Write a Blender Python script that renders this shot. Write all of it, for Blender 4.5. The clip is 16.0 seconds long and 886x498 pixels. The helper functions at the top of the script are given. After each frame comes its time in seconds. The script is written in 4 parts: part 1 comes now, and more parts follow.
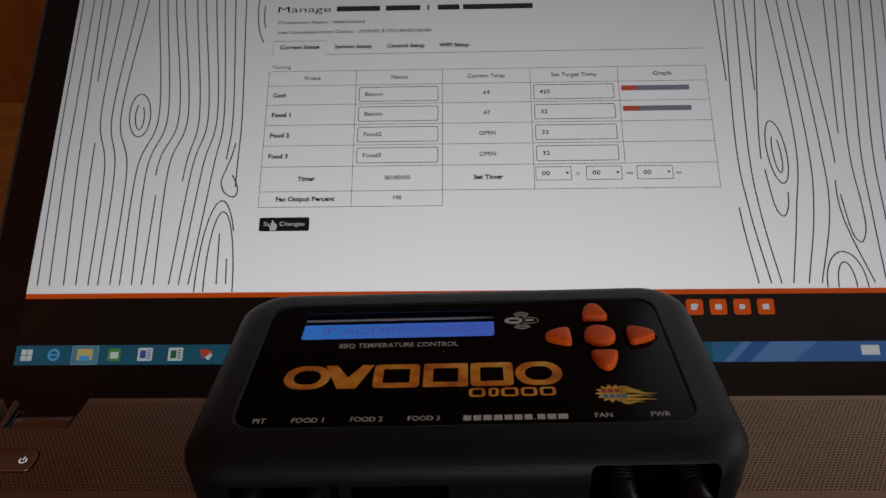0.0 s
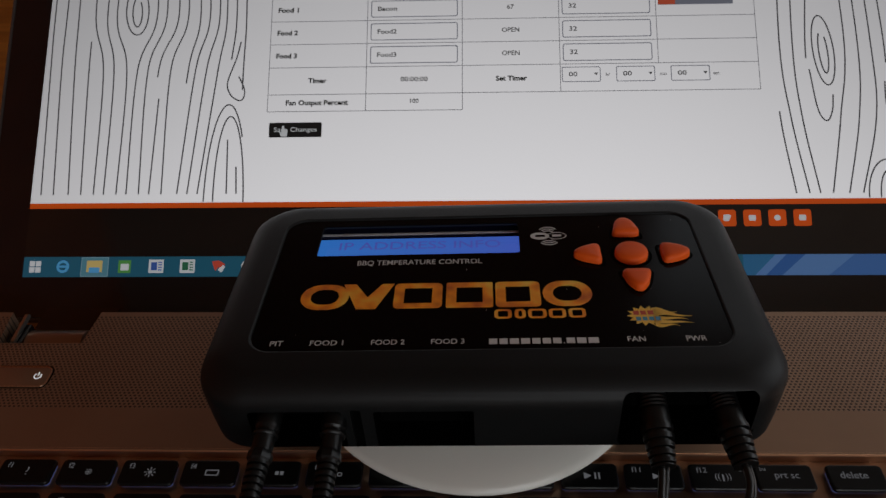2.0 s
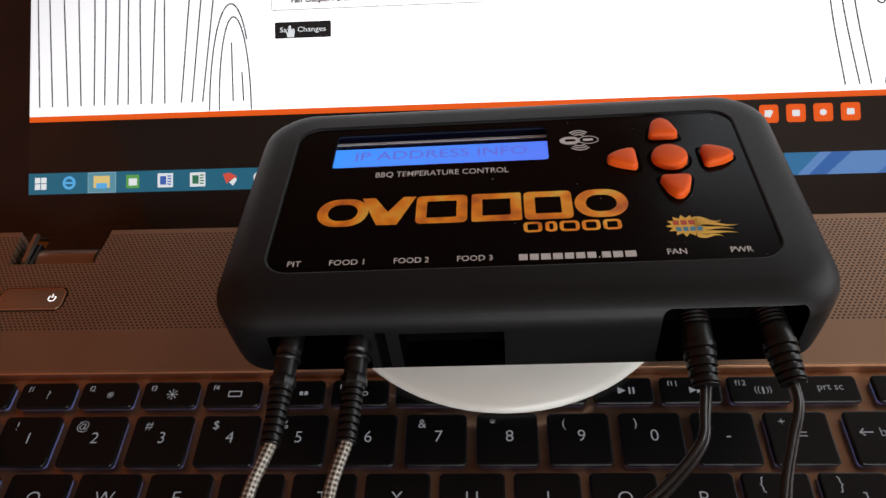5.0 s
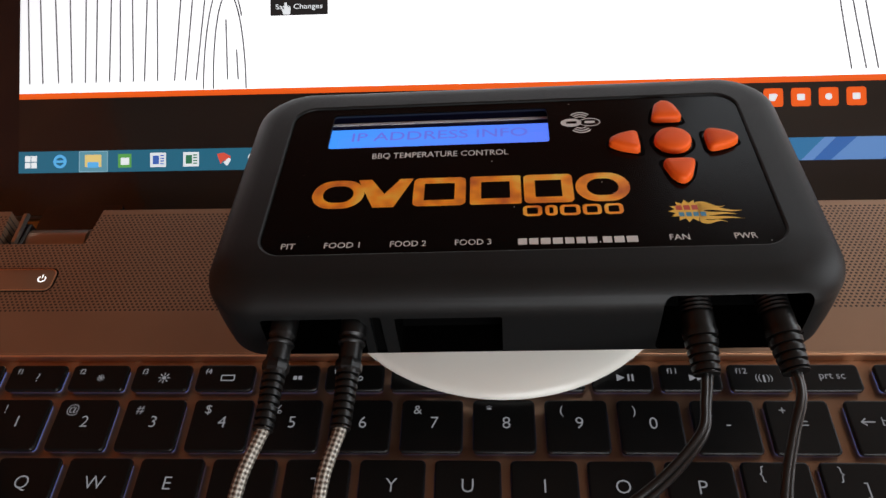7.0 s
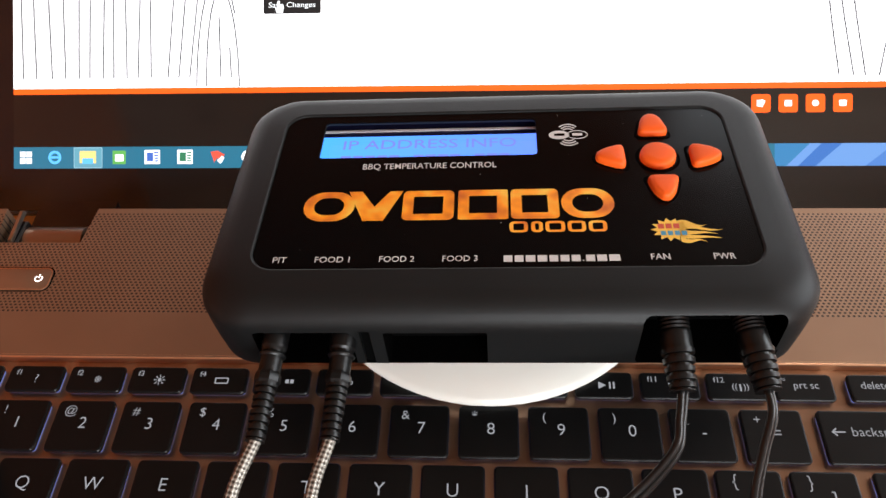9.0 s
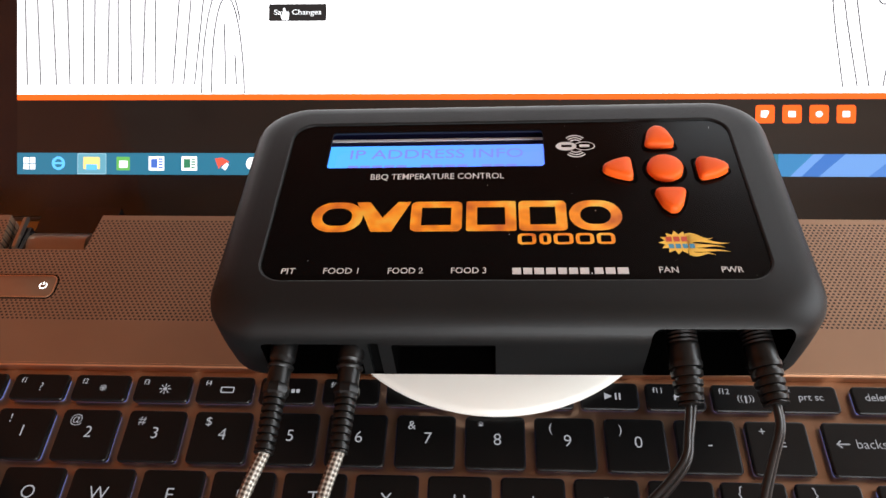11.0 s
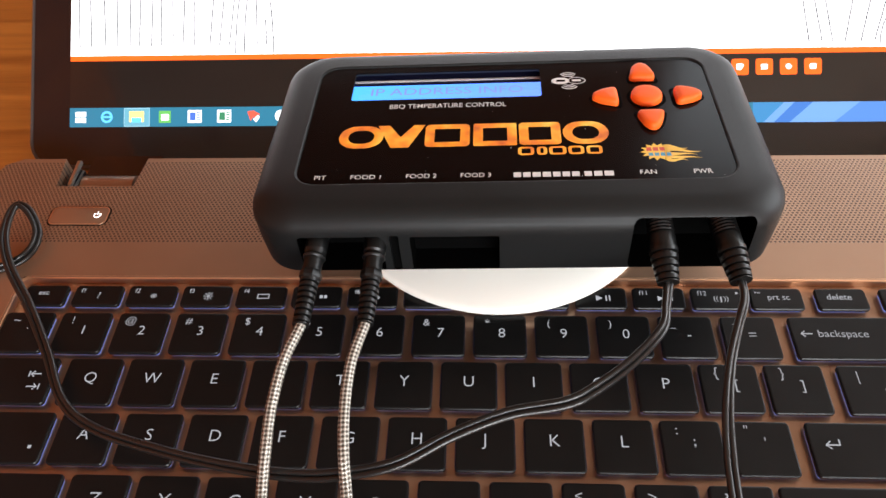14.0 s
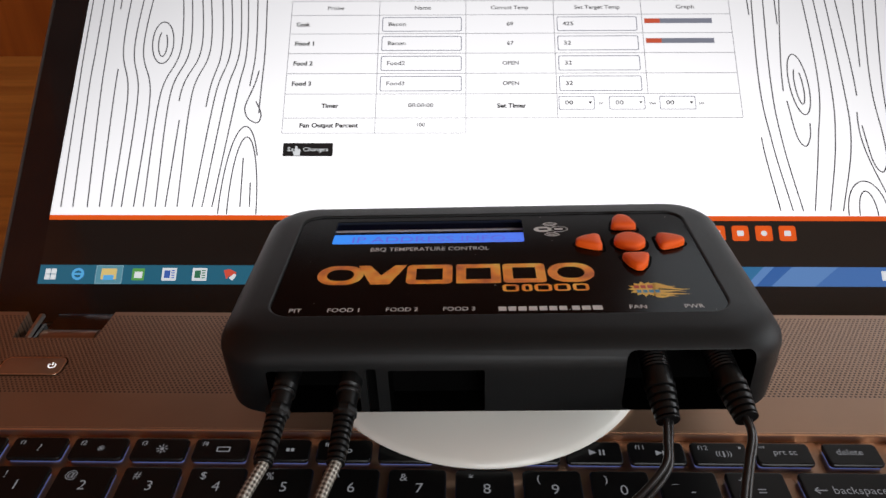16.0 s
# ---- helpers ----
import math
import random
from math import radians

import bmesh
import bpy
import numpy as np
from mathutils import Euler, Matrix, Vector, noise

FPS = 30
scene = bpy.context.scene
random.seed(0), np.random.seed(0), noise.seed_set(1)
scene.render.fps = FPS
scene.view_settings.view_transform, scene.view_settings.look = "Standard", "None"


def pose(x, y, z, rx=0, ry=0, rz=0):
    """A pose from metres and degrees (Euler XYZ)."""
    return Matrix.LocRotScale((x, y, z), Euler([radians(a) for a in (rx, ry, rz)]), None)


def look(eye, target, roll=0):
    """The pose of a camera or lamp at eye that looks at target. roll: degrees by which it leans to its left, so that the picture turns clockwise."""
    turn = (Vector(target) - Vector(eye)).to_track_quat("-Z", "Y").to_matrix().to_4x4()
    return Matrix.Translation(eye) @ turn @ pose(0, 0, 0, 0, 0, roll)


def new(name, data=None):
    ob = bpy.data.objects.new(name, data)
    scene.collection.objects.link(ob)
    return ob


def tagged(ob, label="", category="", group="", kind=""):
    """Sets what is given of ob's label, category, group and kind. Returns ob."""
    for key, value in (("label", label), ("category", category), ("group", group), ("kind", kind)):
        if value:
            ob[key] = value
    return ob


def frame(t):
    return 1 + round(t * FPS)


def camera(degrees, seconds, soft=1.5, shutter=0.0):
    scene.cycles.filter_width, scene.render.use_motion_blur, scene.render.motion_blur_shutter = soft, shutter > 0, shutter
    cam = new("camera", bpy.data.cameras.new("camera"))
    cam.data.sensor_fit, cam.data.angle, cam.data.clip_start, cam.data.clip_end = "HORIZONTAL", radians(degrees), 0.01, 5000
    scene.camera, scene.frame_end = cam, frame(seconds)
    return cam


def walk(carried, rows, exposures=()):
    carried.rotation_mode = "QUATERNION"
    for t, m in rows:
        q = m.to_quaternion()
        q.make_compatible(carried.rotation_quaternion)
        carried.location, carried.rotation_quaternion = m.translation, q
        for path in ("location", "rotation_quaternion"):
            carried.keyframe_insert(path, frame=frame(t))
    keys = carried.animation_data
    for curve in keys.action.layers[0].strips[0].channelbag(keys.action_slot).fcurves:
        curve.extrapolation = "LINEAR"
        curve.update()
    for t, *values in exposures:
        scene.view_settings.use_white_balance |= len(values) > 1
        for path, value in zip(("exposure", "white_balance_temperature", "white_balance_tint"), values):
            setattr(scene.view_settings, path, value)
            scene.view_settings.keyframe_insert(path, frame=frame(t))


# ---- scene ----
cam = camera(60.1, 16.0)

EXPOSURES = [(0.0, -2.4), (1.5, -2.42), (2.5, -1.98), (3.5, -1.25), (4.2, -1.05), (7.0, -0.9), (8.0, -0.15), (13.0, 0.1), (14.5, 0.35), (15.0, 0.15), (15.5, -0.3), (16, -1.1)]
PATH = [
    (0, pose(0.02302, -0.12764, 0.19377, 57.892, 1.268, 1.051)),
    (0.5, pose(0.02257, -0.11414, 0.19405, 57.233, 1.808, 1.292)),
    (1, pose(0.02093, -0.10553, 0.19107, 54.603, 1.573, 1.372)),
    (1.5, pose(0.01873, -0.11043, 0.19131, 52.490, 1.175, 1.658)),
    (2, pose(0.01882, -0.11310, 0.19093, 49.999, 1.702, 1.660)),
    (2.5, pose(0.01696, -0.11063, 0.19093, 46.958, 2.698, 2.166)),
    (3, pose(0.01632, -0.11025, 0.18812, 44.970, 2.951, 2.407)),
    (3.5, pose(0.01817, -0.10799, 0.18937, 43.759, 3.505, 1.781)),
    (4, pose(0.01576, -0.10641, 0.18602, 43.294, 3.537, 1.535)),
    (6.3, pose(0.01737, -0.09477, 0.18389, 41.399, 3.396, 1.818)),
    (6.5, pose(0.01806, -0.09645, 0.18152, 41.692, 3.496, 1.921)),
    (7, pose(0.01551, -0.09778, 0.18195, 41.054, 2.985, 1.803)),
    (7.5, pose(0.01430, -0.09511, 0.18538, 39.904, 2.848, 1.761)),
    (8, pose(0.01605, -0.09199, 0.18806, 38.912, 3.038, 1.877)),
    (8.5, pose(0.01864, -0.09130, 0.19265, 38.413, 2.794, 1.980)),
    (10.8, pose(0.01210, -0.09049, 0.19510, 38.533, 1.246, 2.058)),
    (11, pose(0.01433, -0.08926, 0.19581, 38.436, 1.860, 2.037)),
    (11.5, pose(0.01436, -0.08720, 0.19354, 38.612, 2.093, 2.061)),
    (12, pose(0.01256, -0.08410, 0.18748, 38.625, 2.253, 2.140)),
    (12.5, pose(0.01261, -0.09156, 0.18767, 38.219, 2.230, 1.983)),
    (13, pose(0.01077, -0.10667, 0.19776, 37.909, 2.098, 1.818)),
    (13.5, pose(0.01390, -0.12808, 0.20035, 38.851, 2.309, 1.976)),
    (14, pose(0.01423, -0.13439, 0.19753, 40.490, 2.306, 2.086)),
    (14.5, pose(0.01352, -0.12251, 0.18195, 41.254, 2.331, 2.242)),
    (15, pose(0.01179, -0.12561, 0.18322, 45.854, 1.363, 2.828)),
    (15.5, pose(0.01603, -0.14178, 0.17027, 52.491, 0.893, 2.070)),
    (16, pose(0.01192, -0.14385, 0.17106, 57.415, 0.563, 1.160)),
]
walk(cam, PATH, EXPOSURES)

# ---- world and light ----
world = bpy.data.worlds.new("world")
scene.world = world
world.use_nodes = True
wn = world.node_tree
sky = wn.nodes.new("ShaderNodeTexSky")
sky.sky_type = 'NISHITA'
sky.sun_disc = False
sky.sun_elevation = radians(38)
sky.sun_rotation = radians(140)
wn.nodes["Background"].inputs["Strength"].default_value = 0.10
wn.links.new(sky.outputs[0], wn.nodes["Background"].inputs["Color"])


def window_light(name, at, target, w, h, watts, colour):
    """A daylight area lamp set in an unseen window opening."""
    d = bpy.data.lights.new(name, 'AREA')
    d.shape, d.size, d.size_y, d.energy, d.color = 'RECTANGLE', w, h, watts, colour
    ob = new(name, d)
    ob.matrix_world = look(at, target)
    return ob


window_light("daylight_east", (1.98, 0.35, 0.85), (0.0, 0.25, 0.75), 1.4, 1.1, 42, (0.93, 0.97, 1.0))
# added fill with no known window, gives the right deck a pale reflection
window_light("fill_north", (1.15, 1.98, 1.05), (0.6, 0.0, 0.75), 1.2, 1.0, 17, (0.93, 0.97, 1.0))
window_light("daylight_south", (0.75, -1.98, 0.62), (0.3, 0.0, 0.35), 1.6, 0.9, 76, (0.95, 0.98, 1.0))

MM = 0.001


# ---- materials ----
def nodes_of(name):
    m = bpy.data.materials.new(name)
    m.use_nodes = True
    return m, m.node_tree, m.node_tree.nodes["Principled BSDF"]


def surface(name, colour, rough=0.5, metal=0.0, vary=0.15, scale=300.0, bump=0.05, fine=2500.0, spec=0.5):
    """A plain surface with two scales of variation and a fine grain."""
    m, nt, b = nodes_of(name)
    tc = nt.nodes.new("ShaderNodeTexCoord")
    n1, n2 = nt.nodes.new("ShaderNodeTexNoise"), nt.nodes.new("ShaderNodeTexNoise")
    n1.inputs["Scale"].default_value, n2.inputs["Scale"].default_value = scale * 0.12, fine
    n1.inputs["Detail"].default_value = 4
    for n in (n1, n2):
        nt.links.new(tc.outputs["Object"], n.inputs["Vector"])
    mix = nt.nodes.new("ShaderNodeMix")
    mix.data_type = 'RGBA'
    mix.inputs["A"].default_value = (*[c * (1 - vary) for c in colour], 1)
    mix.inputs["B"].default_value = (*[min(1, c * (1 + vary)) for c in colour], 1)
    nt.links.new(n1.outputs["Fac"], mix.inputs["Factor"])
    nt.links.new(mix.outputs["Result"], b.inputs["Base Color"])
    mr = nt.nodes.new("ShaderNodeMapRange")
    mr.inputs["To Min"].default_value, mr.inputs["To Max"].default_value = max(0.02, rough - 0.06), min(1, rough + 0.06)
    nt.links.new(n1.outputs["Fac"], mr.inputs["Value"])
    nt.links.new(mr.outputs["Result"], b.inputs["Roughness"])
    b.inputs["Metallic"].default_value = metal
    b.inputs["Specular IOR Level"].default_value = spec
    if bump:
        bp = nt.nodes.new("ShaderNodeBump")
        bp.inputs["Strength"].default_value, bp.inputs["Distance"].default_value = bump, 0.0003
        nt.links.new(n2.outputs["Fac"], bp.inputs["Height"])
        nt.links.new(bp.outputs["Normal"], b.inputs["Normal"])
    return m


GLOW = 1.85


def lit(name, colour, strength=1.0, gloss=0.5, rough=0.08):
    """A part of a lit screen: it gives off its colour and has a shiny cover."""
    m, nt, b = nodes_of(name)
    b.inputs["Base Color"].default_value = (0.004, 0.004, 0.004, 1)
    b.inputs["Roughness"].default_value = rough
    b.inputs["Specular IOR Level"].default_value = gloss
    b.inputs["Emission Color"].default_value = (*colour, 1)
    b.inputs["Emission Strength"].default_value = strength * GLOW
    return m


def angle_faded(name, colour, low, high):
    """A lit panel: viewing-angle fade, upwards and a little towards its ends, painted in."""
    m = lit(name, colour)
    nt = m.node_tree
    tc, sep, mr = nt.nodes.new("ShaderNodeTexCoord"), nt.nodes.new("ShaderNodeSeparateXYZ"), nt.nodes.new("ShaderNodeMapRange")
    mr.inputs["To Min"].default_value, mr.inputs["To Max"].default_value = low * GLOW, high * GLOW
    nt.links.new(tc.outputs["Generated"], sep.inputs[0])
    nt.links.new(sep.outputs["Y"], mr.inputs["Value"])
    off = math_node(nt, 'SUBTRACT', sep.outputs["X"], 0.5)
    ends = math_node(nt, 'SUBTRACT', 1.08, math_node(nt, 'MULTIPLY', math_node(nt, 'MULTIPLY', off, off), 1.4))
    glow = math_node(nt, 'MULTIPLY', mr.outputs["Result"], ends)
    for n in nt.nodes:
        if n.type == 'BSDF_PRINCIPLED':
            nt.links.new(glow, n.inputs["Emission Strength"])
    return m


def wood(name, dark, light, scale, rough=0.4, along=(1, 14, 14)):
    m, nt, b = nodes_of(name)
    tc, mp = nt.nodes.new("ShaderNodeTexCoord"), nt.nodes.new("ShaderNodeMapping")
    mp.inputs["Scale"].default_value = along
    n1, n2 = nt.nodes.new("ShaderNodeTexNoise"), nt.nodes.new("ShaderNodeTexNoise")
    n1.inputs["Scale"].default_value, n1.inputs["Detail"].default_value = scale, 6
    n1.inputs["Distortion"].default_value = 0.6
    n2.inputs["Scale"].default_value, n2.inputs["Detail"].default_value = scale * 9, 3
    spots, dot = nt.nodes.new("ShaderNodeTexVoronoi"), nt.nodes.new("ShaderNodeMapRange")
    spots.inputs["Scale"].default_value = 4.0
    dot.inputs["From Min"].default_value, dot.inputs["From Max"].default_value = 0.05, 0.18
    dot.inputs["To Min"].default_value = 0.25
    nt.links.new(tc.outputs["Object"], spots.inputs["Vector"])
    nt.links.new(spots.outputs["Distance"], dot.inputs["Value"])
    knots = nt.nodes.new("ShaderNodeVectorMath")
    knots.operation = 'SCALE'
    nt.links.new(dot.outputs["Result"], knots.inputs["Scale"])
    ramp = nt.nodes.new("ShaderNodeValToRGB")
    ramp.color_ramp.elements[0].position, ramp.color_ramp.elements[0].color = 0.3, (*dark, 1)
    ramp.color_ramp.elements[1].position, ramp.color_ramp.elements[1].color = 0.7, (*light, 1)
    bp = nt.nodes.new("ShaderNodeBump")
    bp.inputs["Strength"].default_value, bp.inputs["Distance"].default_value = 0.2, 0.0005
    nt.links.new(tc.outputs["Object"], mp.inputs["Vector"])
    for n in (n1, n2):
        nt.links.new(mp.outputs["Vector"], n.inputs["Vector"])
    nt.links.new(n1.outputs["Fac"], ramp.inputs["Fac"])
    nt.links.new(ramp.outputs["Color"], knots.inputs[0])
    nt.links.new(knots.outputs["Vector"], b.inputs["Base Color"])
    nt.links.new(n2.outputs["Fac"], bp.inputs["Height"])
    nt.links.new(bp.outputs["Normal"], b.inputs["Normal"])
    b.inputs["Roughness"].default_value = rough
    return m


def math_node(nt, op, a, b=None, c=None):
    n = nt.nodes.new("ShaderNodeMath")
    n.operation = op
    for i, v in enumerate((a, b, c)):
        if v is None:
            continue
        if isinstance(v, (int, float)):
            n.inputs[i].default_value = v
        else:
            nt.links.new(v, n.inputs[i])
    return n.outputs[0]


def grille_metal(name, colour):
    """Bronze metal; dimpled with a staggered grid of pits between two lines across the deck."""
    m, nt, b = nodes_of(name)
    tc, sep = nt.nodes.new("ShaderNodeTexCoord"), nt.nodes.new("ShaderNodeSeparateXYZ")
    nt.links.new(tc.outputs["Object"], sep.inputs[0])
    x, y = sep.outputs["X"], sep.outputs["Y"]
    px, py = 0.00150, 0.00110
    row = math_node(nt, 'FLOOR', math_node(nt, 'DIVIDE', y, py))
    odd = math_node(nt, 'MULTIPLY', math_node(nt, 'FLOORED_MODULO', row, 2.0), 0.5)
    fx = math_node(nt, 'SUBTRACT', math_node(nt, 'FRACT', math_node(nt, 'ADD', math_node(nt, 'DIVIDE', x, px), odd)), 0.5)
    fy = math_node(nt, 'SUBTRACT', math_node(nt, 'FRACT', math_node(nt, 'DIVIDE', y, py)), 0.5)
    ex, ey = math_node(nt, 'MULTIPLY', fx, px / 0.00042), math_node(nt, 'MULTIPLY', fy, py / 0.00035)
    r = math_node(nt, 'SQRT', math_node(nt, 'ADD', math_node(nt, 'MULTIPLY', ex, ex), math_node(nt, 'MULTIPLY', ey, ey)))
    hole = nt.nodes.new("ShaderNodeMapRange")
    hole.inputs["From Min"].default_value, hole.inputs["From Max"].default_value = 1.15, 0.85
    nt.links.new(r, hole.inputs["Value"])
    band = math_node(nt, 'GREATER_THAN', y, 0.0362)
    band2 = math_node(nt, 'LESS_THAN', y, 0.0772)
    pit = math_node(nt, 'MULTIPLY', math_node(nt, 'MULTIPLY', hole.outputs[0], band), band2)
    n1 = nt.nodes.new("ShaderNodeTexNoise")
    n1.inputs["Scale"].default_value, n1.inputs["Detail"].default_value = 35, 4
    nt.links.new(tc.outputs["Object"], n1.inputs["Vector"])
    mix = nt.nodes.new("ShaderNodeMix")
    mix.data_type = 'RGBA'
    mix.inputs["A"].default_value = (*[c * 0.85 for c in colour], 1)
    mix.inputs["B"].default_value = (*[c * 1.12 for c in colour], 1)
    nt.links.new(n1.outputs["Fac"], mix.inputs["Factor"])
    mix2 = nt.nodes.new("ShaderNodeMix")
    mix2.data_type = 'RGBA'
    mix2.inputs["B"].default_value = (0.05, 0.028, 0.018, 1)
    nt.links.new(pit, mix2.inputs["Factor"])
    nt.links.new(mix.outputs["Result"], mix2.inputs["A"])
    nt.links.new(mix2.outputs["Result"], b.inputs["Base Color"])
    bp = nt.nodes.new("ShaderNodeBump")
    bp.invert = True
    bp.inputs["Strength"].default_value, bp.inputs["Distance"].default_value = 0.6, 0.0003
    nt.links.new(pit, bp.inputs["Height"])
    nt.links.new(bp.outputs["Normal"], b.inputs["Normal"])
    b.inputs["Metallic"].default_value = 0.75
    b.inputs["Roughness"].default_value = 0.42
    b.inputs["Coat Weight"].default_value, b.inputs["Coat Roughness"].default_value = 0.55, 0.28
    return m


def braid_metal(name):
    m, nt, b = nodes_of(name)
    tc, sep = nt.nodes.new("ShaderNodeTexCoord"), nt.nodes.new("ShaderNodeSeparateXYZ")
    nt.links.new(tc.outputs["UV"], sep.inputs[0])
    u, v = sep.outputs["X"], sep.outputs["Y"]
    a = math_node(nt, 'SINE', math_node(nt, 'MULTIPLY', math_node(nt, 'ADD', math_node(nt, 'MULTIPLY', u, 4.0), math_node(nt, 'MULTIPLY', v, 0.8)), 6.2832))
    c = math_node(nt, 'SINE', math_node(nt, 'MULTIPLY', math_node(nt, 'SUBTRACT', math_node(nt, 'MULTIPLY', u, 4.0), math_node(nt, 'MULTIPLY', v, 0.8)), 6.2832))
    h = math_node(nt, 'MULTIPLY', a, c)
    mr = nt.nodes.new("ShaderNodeMapRange")
    mr.inputs["From Min"].default_value = -1
    nt.links.new(h, mr.inputs["Value"])
    ramp = nt.nodes.new("ShaderNodeValToRGB")
    ramp.color_ramp.elements[0].position, ramp.color_ramp.elements[0].color = 0.25, (0.07, 0.058, 0.045, 1)
    ramp.color_ramp.elements[1].position, ramp.color_ramp.elements[1].color = 0.75, (0.50, 0.47, 0.41, 1)
    nt.links.new(mr.outputs[0], ramp.inputs[0])
    nt.links.new(ramp.outputs[0], b.inputs["Base Color"])
    bp = nt.nodes.new("ShaderNodeBump")
    bp.inputs["Strength"].default_value, bp.inputs["Distance"].default_value = 0.8, 0.0003
    nt.links.new(mr.outputs[0], bp.inputs["Height"])
    nt.links.new(bp.outputs["Normal"], b.inputs["Normal"])
    b.inputs["Metallic"].default_value, b.inputs["Roughness"].default_value = 0.45, 0.35
    return m


def flame_print(name):
    m, nt, b = nodes_of(name)
    tc, n1 = nt.nodes.new("ShaderNodeTexCoord"), nt.nodes.new("ShaderNodeTexNoise")
    n1.inputs["Scale"].default_value, n1.inputs["Detail"].default_value = 120, 2
    ramp = nt.nodes.new("ShaderNodeValToRGB")
    e = ramp.color_ramp.elements
    e[0].position, e[0].color = 0.30, (0.55, 0.10, 0.015, 1)
    e[1].position, e[1].color = 0.72, (0.98, 0.62, 0.09, 1)
    mid = e.new(0.52)
    mid.color = (0.98, 0.32, 0.012, 1)
    nt.links.new(tc.outputs["Object"], n1.inputs["Vector"])
    nt.links.new(n1.outputs["Fac"], ramp.inputs[0])
    nt.links.new(ramp.outputs[0], b.inputs["Base Color"])
    b.inputs["Roughness"].default_value = 0.35
    return m


BRONZE = grille_metal("bronze_metal", (0.36, 0.218, 0.137))
BRONZE_PLAIN = surface("bronze_plain", (0.36, 0.218, 0.137), 0.30, 0.70, 0.12, 300, 0.02)
for n in BRONZE_PLAIN.node_tree.nodes:
    if n.type == 'BSDF_PRINCIPLED':
        n.inputs["Coat Weight"].default_value, n.inputs["Coat Roughness"].default_value = 0.55, 0.28
CHAMFER = surface("polished_chamfer", (0.85, 0.55, 0.36), 0.32, 1.0, 0.05, 300, 0)
KEY_BLACK = surface("key_black", (0.0048, 0.0048, 0.005), 0.34, 0, 0.25, 400, 0.03, 4000, 0.22)
KEY_SKIRT = surface("key_skirt", (0.010, 0.010, 0.012), 0.12, 0, 0.2, 400, 0)
LEGEND = lit("key_legend", (0.85, 0.87, 0.95), 0.25, 0.3, 0.4)
BACKLIGHT = lit("key_backlight", (0.30, 0.38, 1.0), 0.30, 0.2, 0.5)
BEZEL = surface("bezel_black", (0.006, 0.005, 0.006), 0.07, 0, 0.2, 100, 0, 2500, 0.7)
RIM = surface("lid_rim", (0.10, 0.09, 0.085), 0.35, 0.6, 0.1, 100, 0)
SILVER = surface("hinge_silver", (0.55, 0.53, 0.50), 0.3, 1.0, 0.1, 300, 0.02)
CASE = surface("case_plastic", (0.0048, 0.0053, 0.0054), 0.5, 0, 0.2, 250, 0.14, 3500, 0.3)
# darker copy of the case plastic: shade of recesses put into the colour
CASE_SHADE = surface("case_shade", (0.0015, 0.0015, 0.0015), 0.8, 0, 0.2, 250, 0.1, 2500, 0.02)
LABEL = surface("label_black", (0.003, 0.0025, 0.0025), 0.16, 0, 0.3, 200, 0.02, 2500, 0.08)
ORANGE = surface("button_rubber", (0.88, 0.115, 0.010), 0.5, 0, 0.06, 300, 0.1, 2500, 0.25)
WHITE_PRINT = surface("white_print", (0.62, 0.60, 0.58), 0.4, 0, 0.06, 900, 0)
FLAME = flame_print("flame_print")
RED_PRINT = surface("red_print", (0.55, 0.06, 0.02), 0.4, 0, 0.05, 300, 0)
YELLOW_PRINT = surface("yellow_print", (0.85, 0.50, 0.05), 0.4, 0, 0.1, 300, 0)
BLUE_PRINT = surface("blue_print", (0.05, 0.25, 0.40), 0.4, 0, 0.1, 300, 0)
LCD_BLUE = lit("lcd_blue", (0.06, 0.22, 0.95), 1.1, 0.4)
nt = LCD_BLUE.node_tree
tc, sep, tint = nt.nodes.new("ShaderNodeTexCoord"), nt.nodes.new("ShaderNodeSeparateXYZ"), nt.nodes.new("ShaderNodeMix")
tint.data_type = 'RGBA'
tint.inputs["A"].default_value, tint.inputs["B"].default_value = (0.055, 0.30, 1.0, 1), (0.10, 0.20, 0.92, 1)
nt.links.new(tc.outputs["Generated"], sep.inputs[0])
nt.links.new(sep.outputs["X"], tint.inputs["Factor"])
nt.links.new(tint.outputs["Result"], nt.nodes["Principled BSDF"].inputs["Emission Color"])
LCD_DARK = surface("lcd_frame", (0.02, 0.02, 0.07), 0.25, 0.2, 0.1, 100, 0)
LCD_INK = lit("lcd_ink", (0.13, 0.17, 0.72), 1.0, 0.4)
# plain white stands in for the reflection on the metal edge strip
LCD_EDGE_GLARE = surface("lcd_edge_glare", (0.9, 0.9, 0.95), 0.3, 0.0, 0.05, 100, 0)
RUBBER = surface("black_rubber", (0.0045, 0.0045, 0.0045), 0.36, 0, 0.25, 300, 0.1, 2500, 0.34)
BRAID = braid_metal("braided_steel")
WIRE = surface("wire_black", (0.007, 0.007, 0.007), 0.30, 0, 0.2, 300, 0.03)
CERAMIC = surface("white_glaze", (0.78, 0.77, 0.71), 0.28, 0, 0.05, 60, 0.02)
TABLE = wood("table_wood", (0.30, 0.095, 0.015), (0.54, 0.205, 0.036), 8, 0.35)
WALL = wood("panel_wood", (0.24, 0.050, 0.004), (0.41, 0.104, 0.011), 2.5, 0.5, (6, 6, 0.6))
CEIL = wood("ceiling_wood", (0.24, 0.165, 0.115), (0.36, 0.265, 0.195), 2.5, 0.55, (0.6, 6, 6))
FLOOR = wood("floor_wood", (0.25, 0.11, 0.04), (0.42, 0.20, 0.08), 3, 0.4, (0.6, 8, 8))

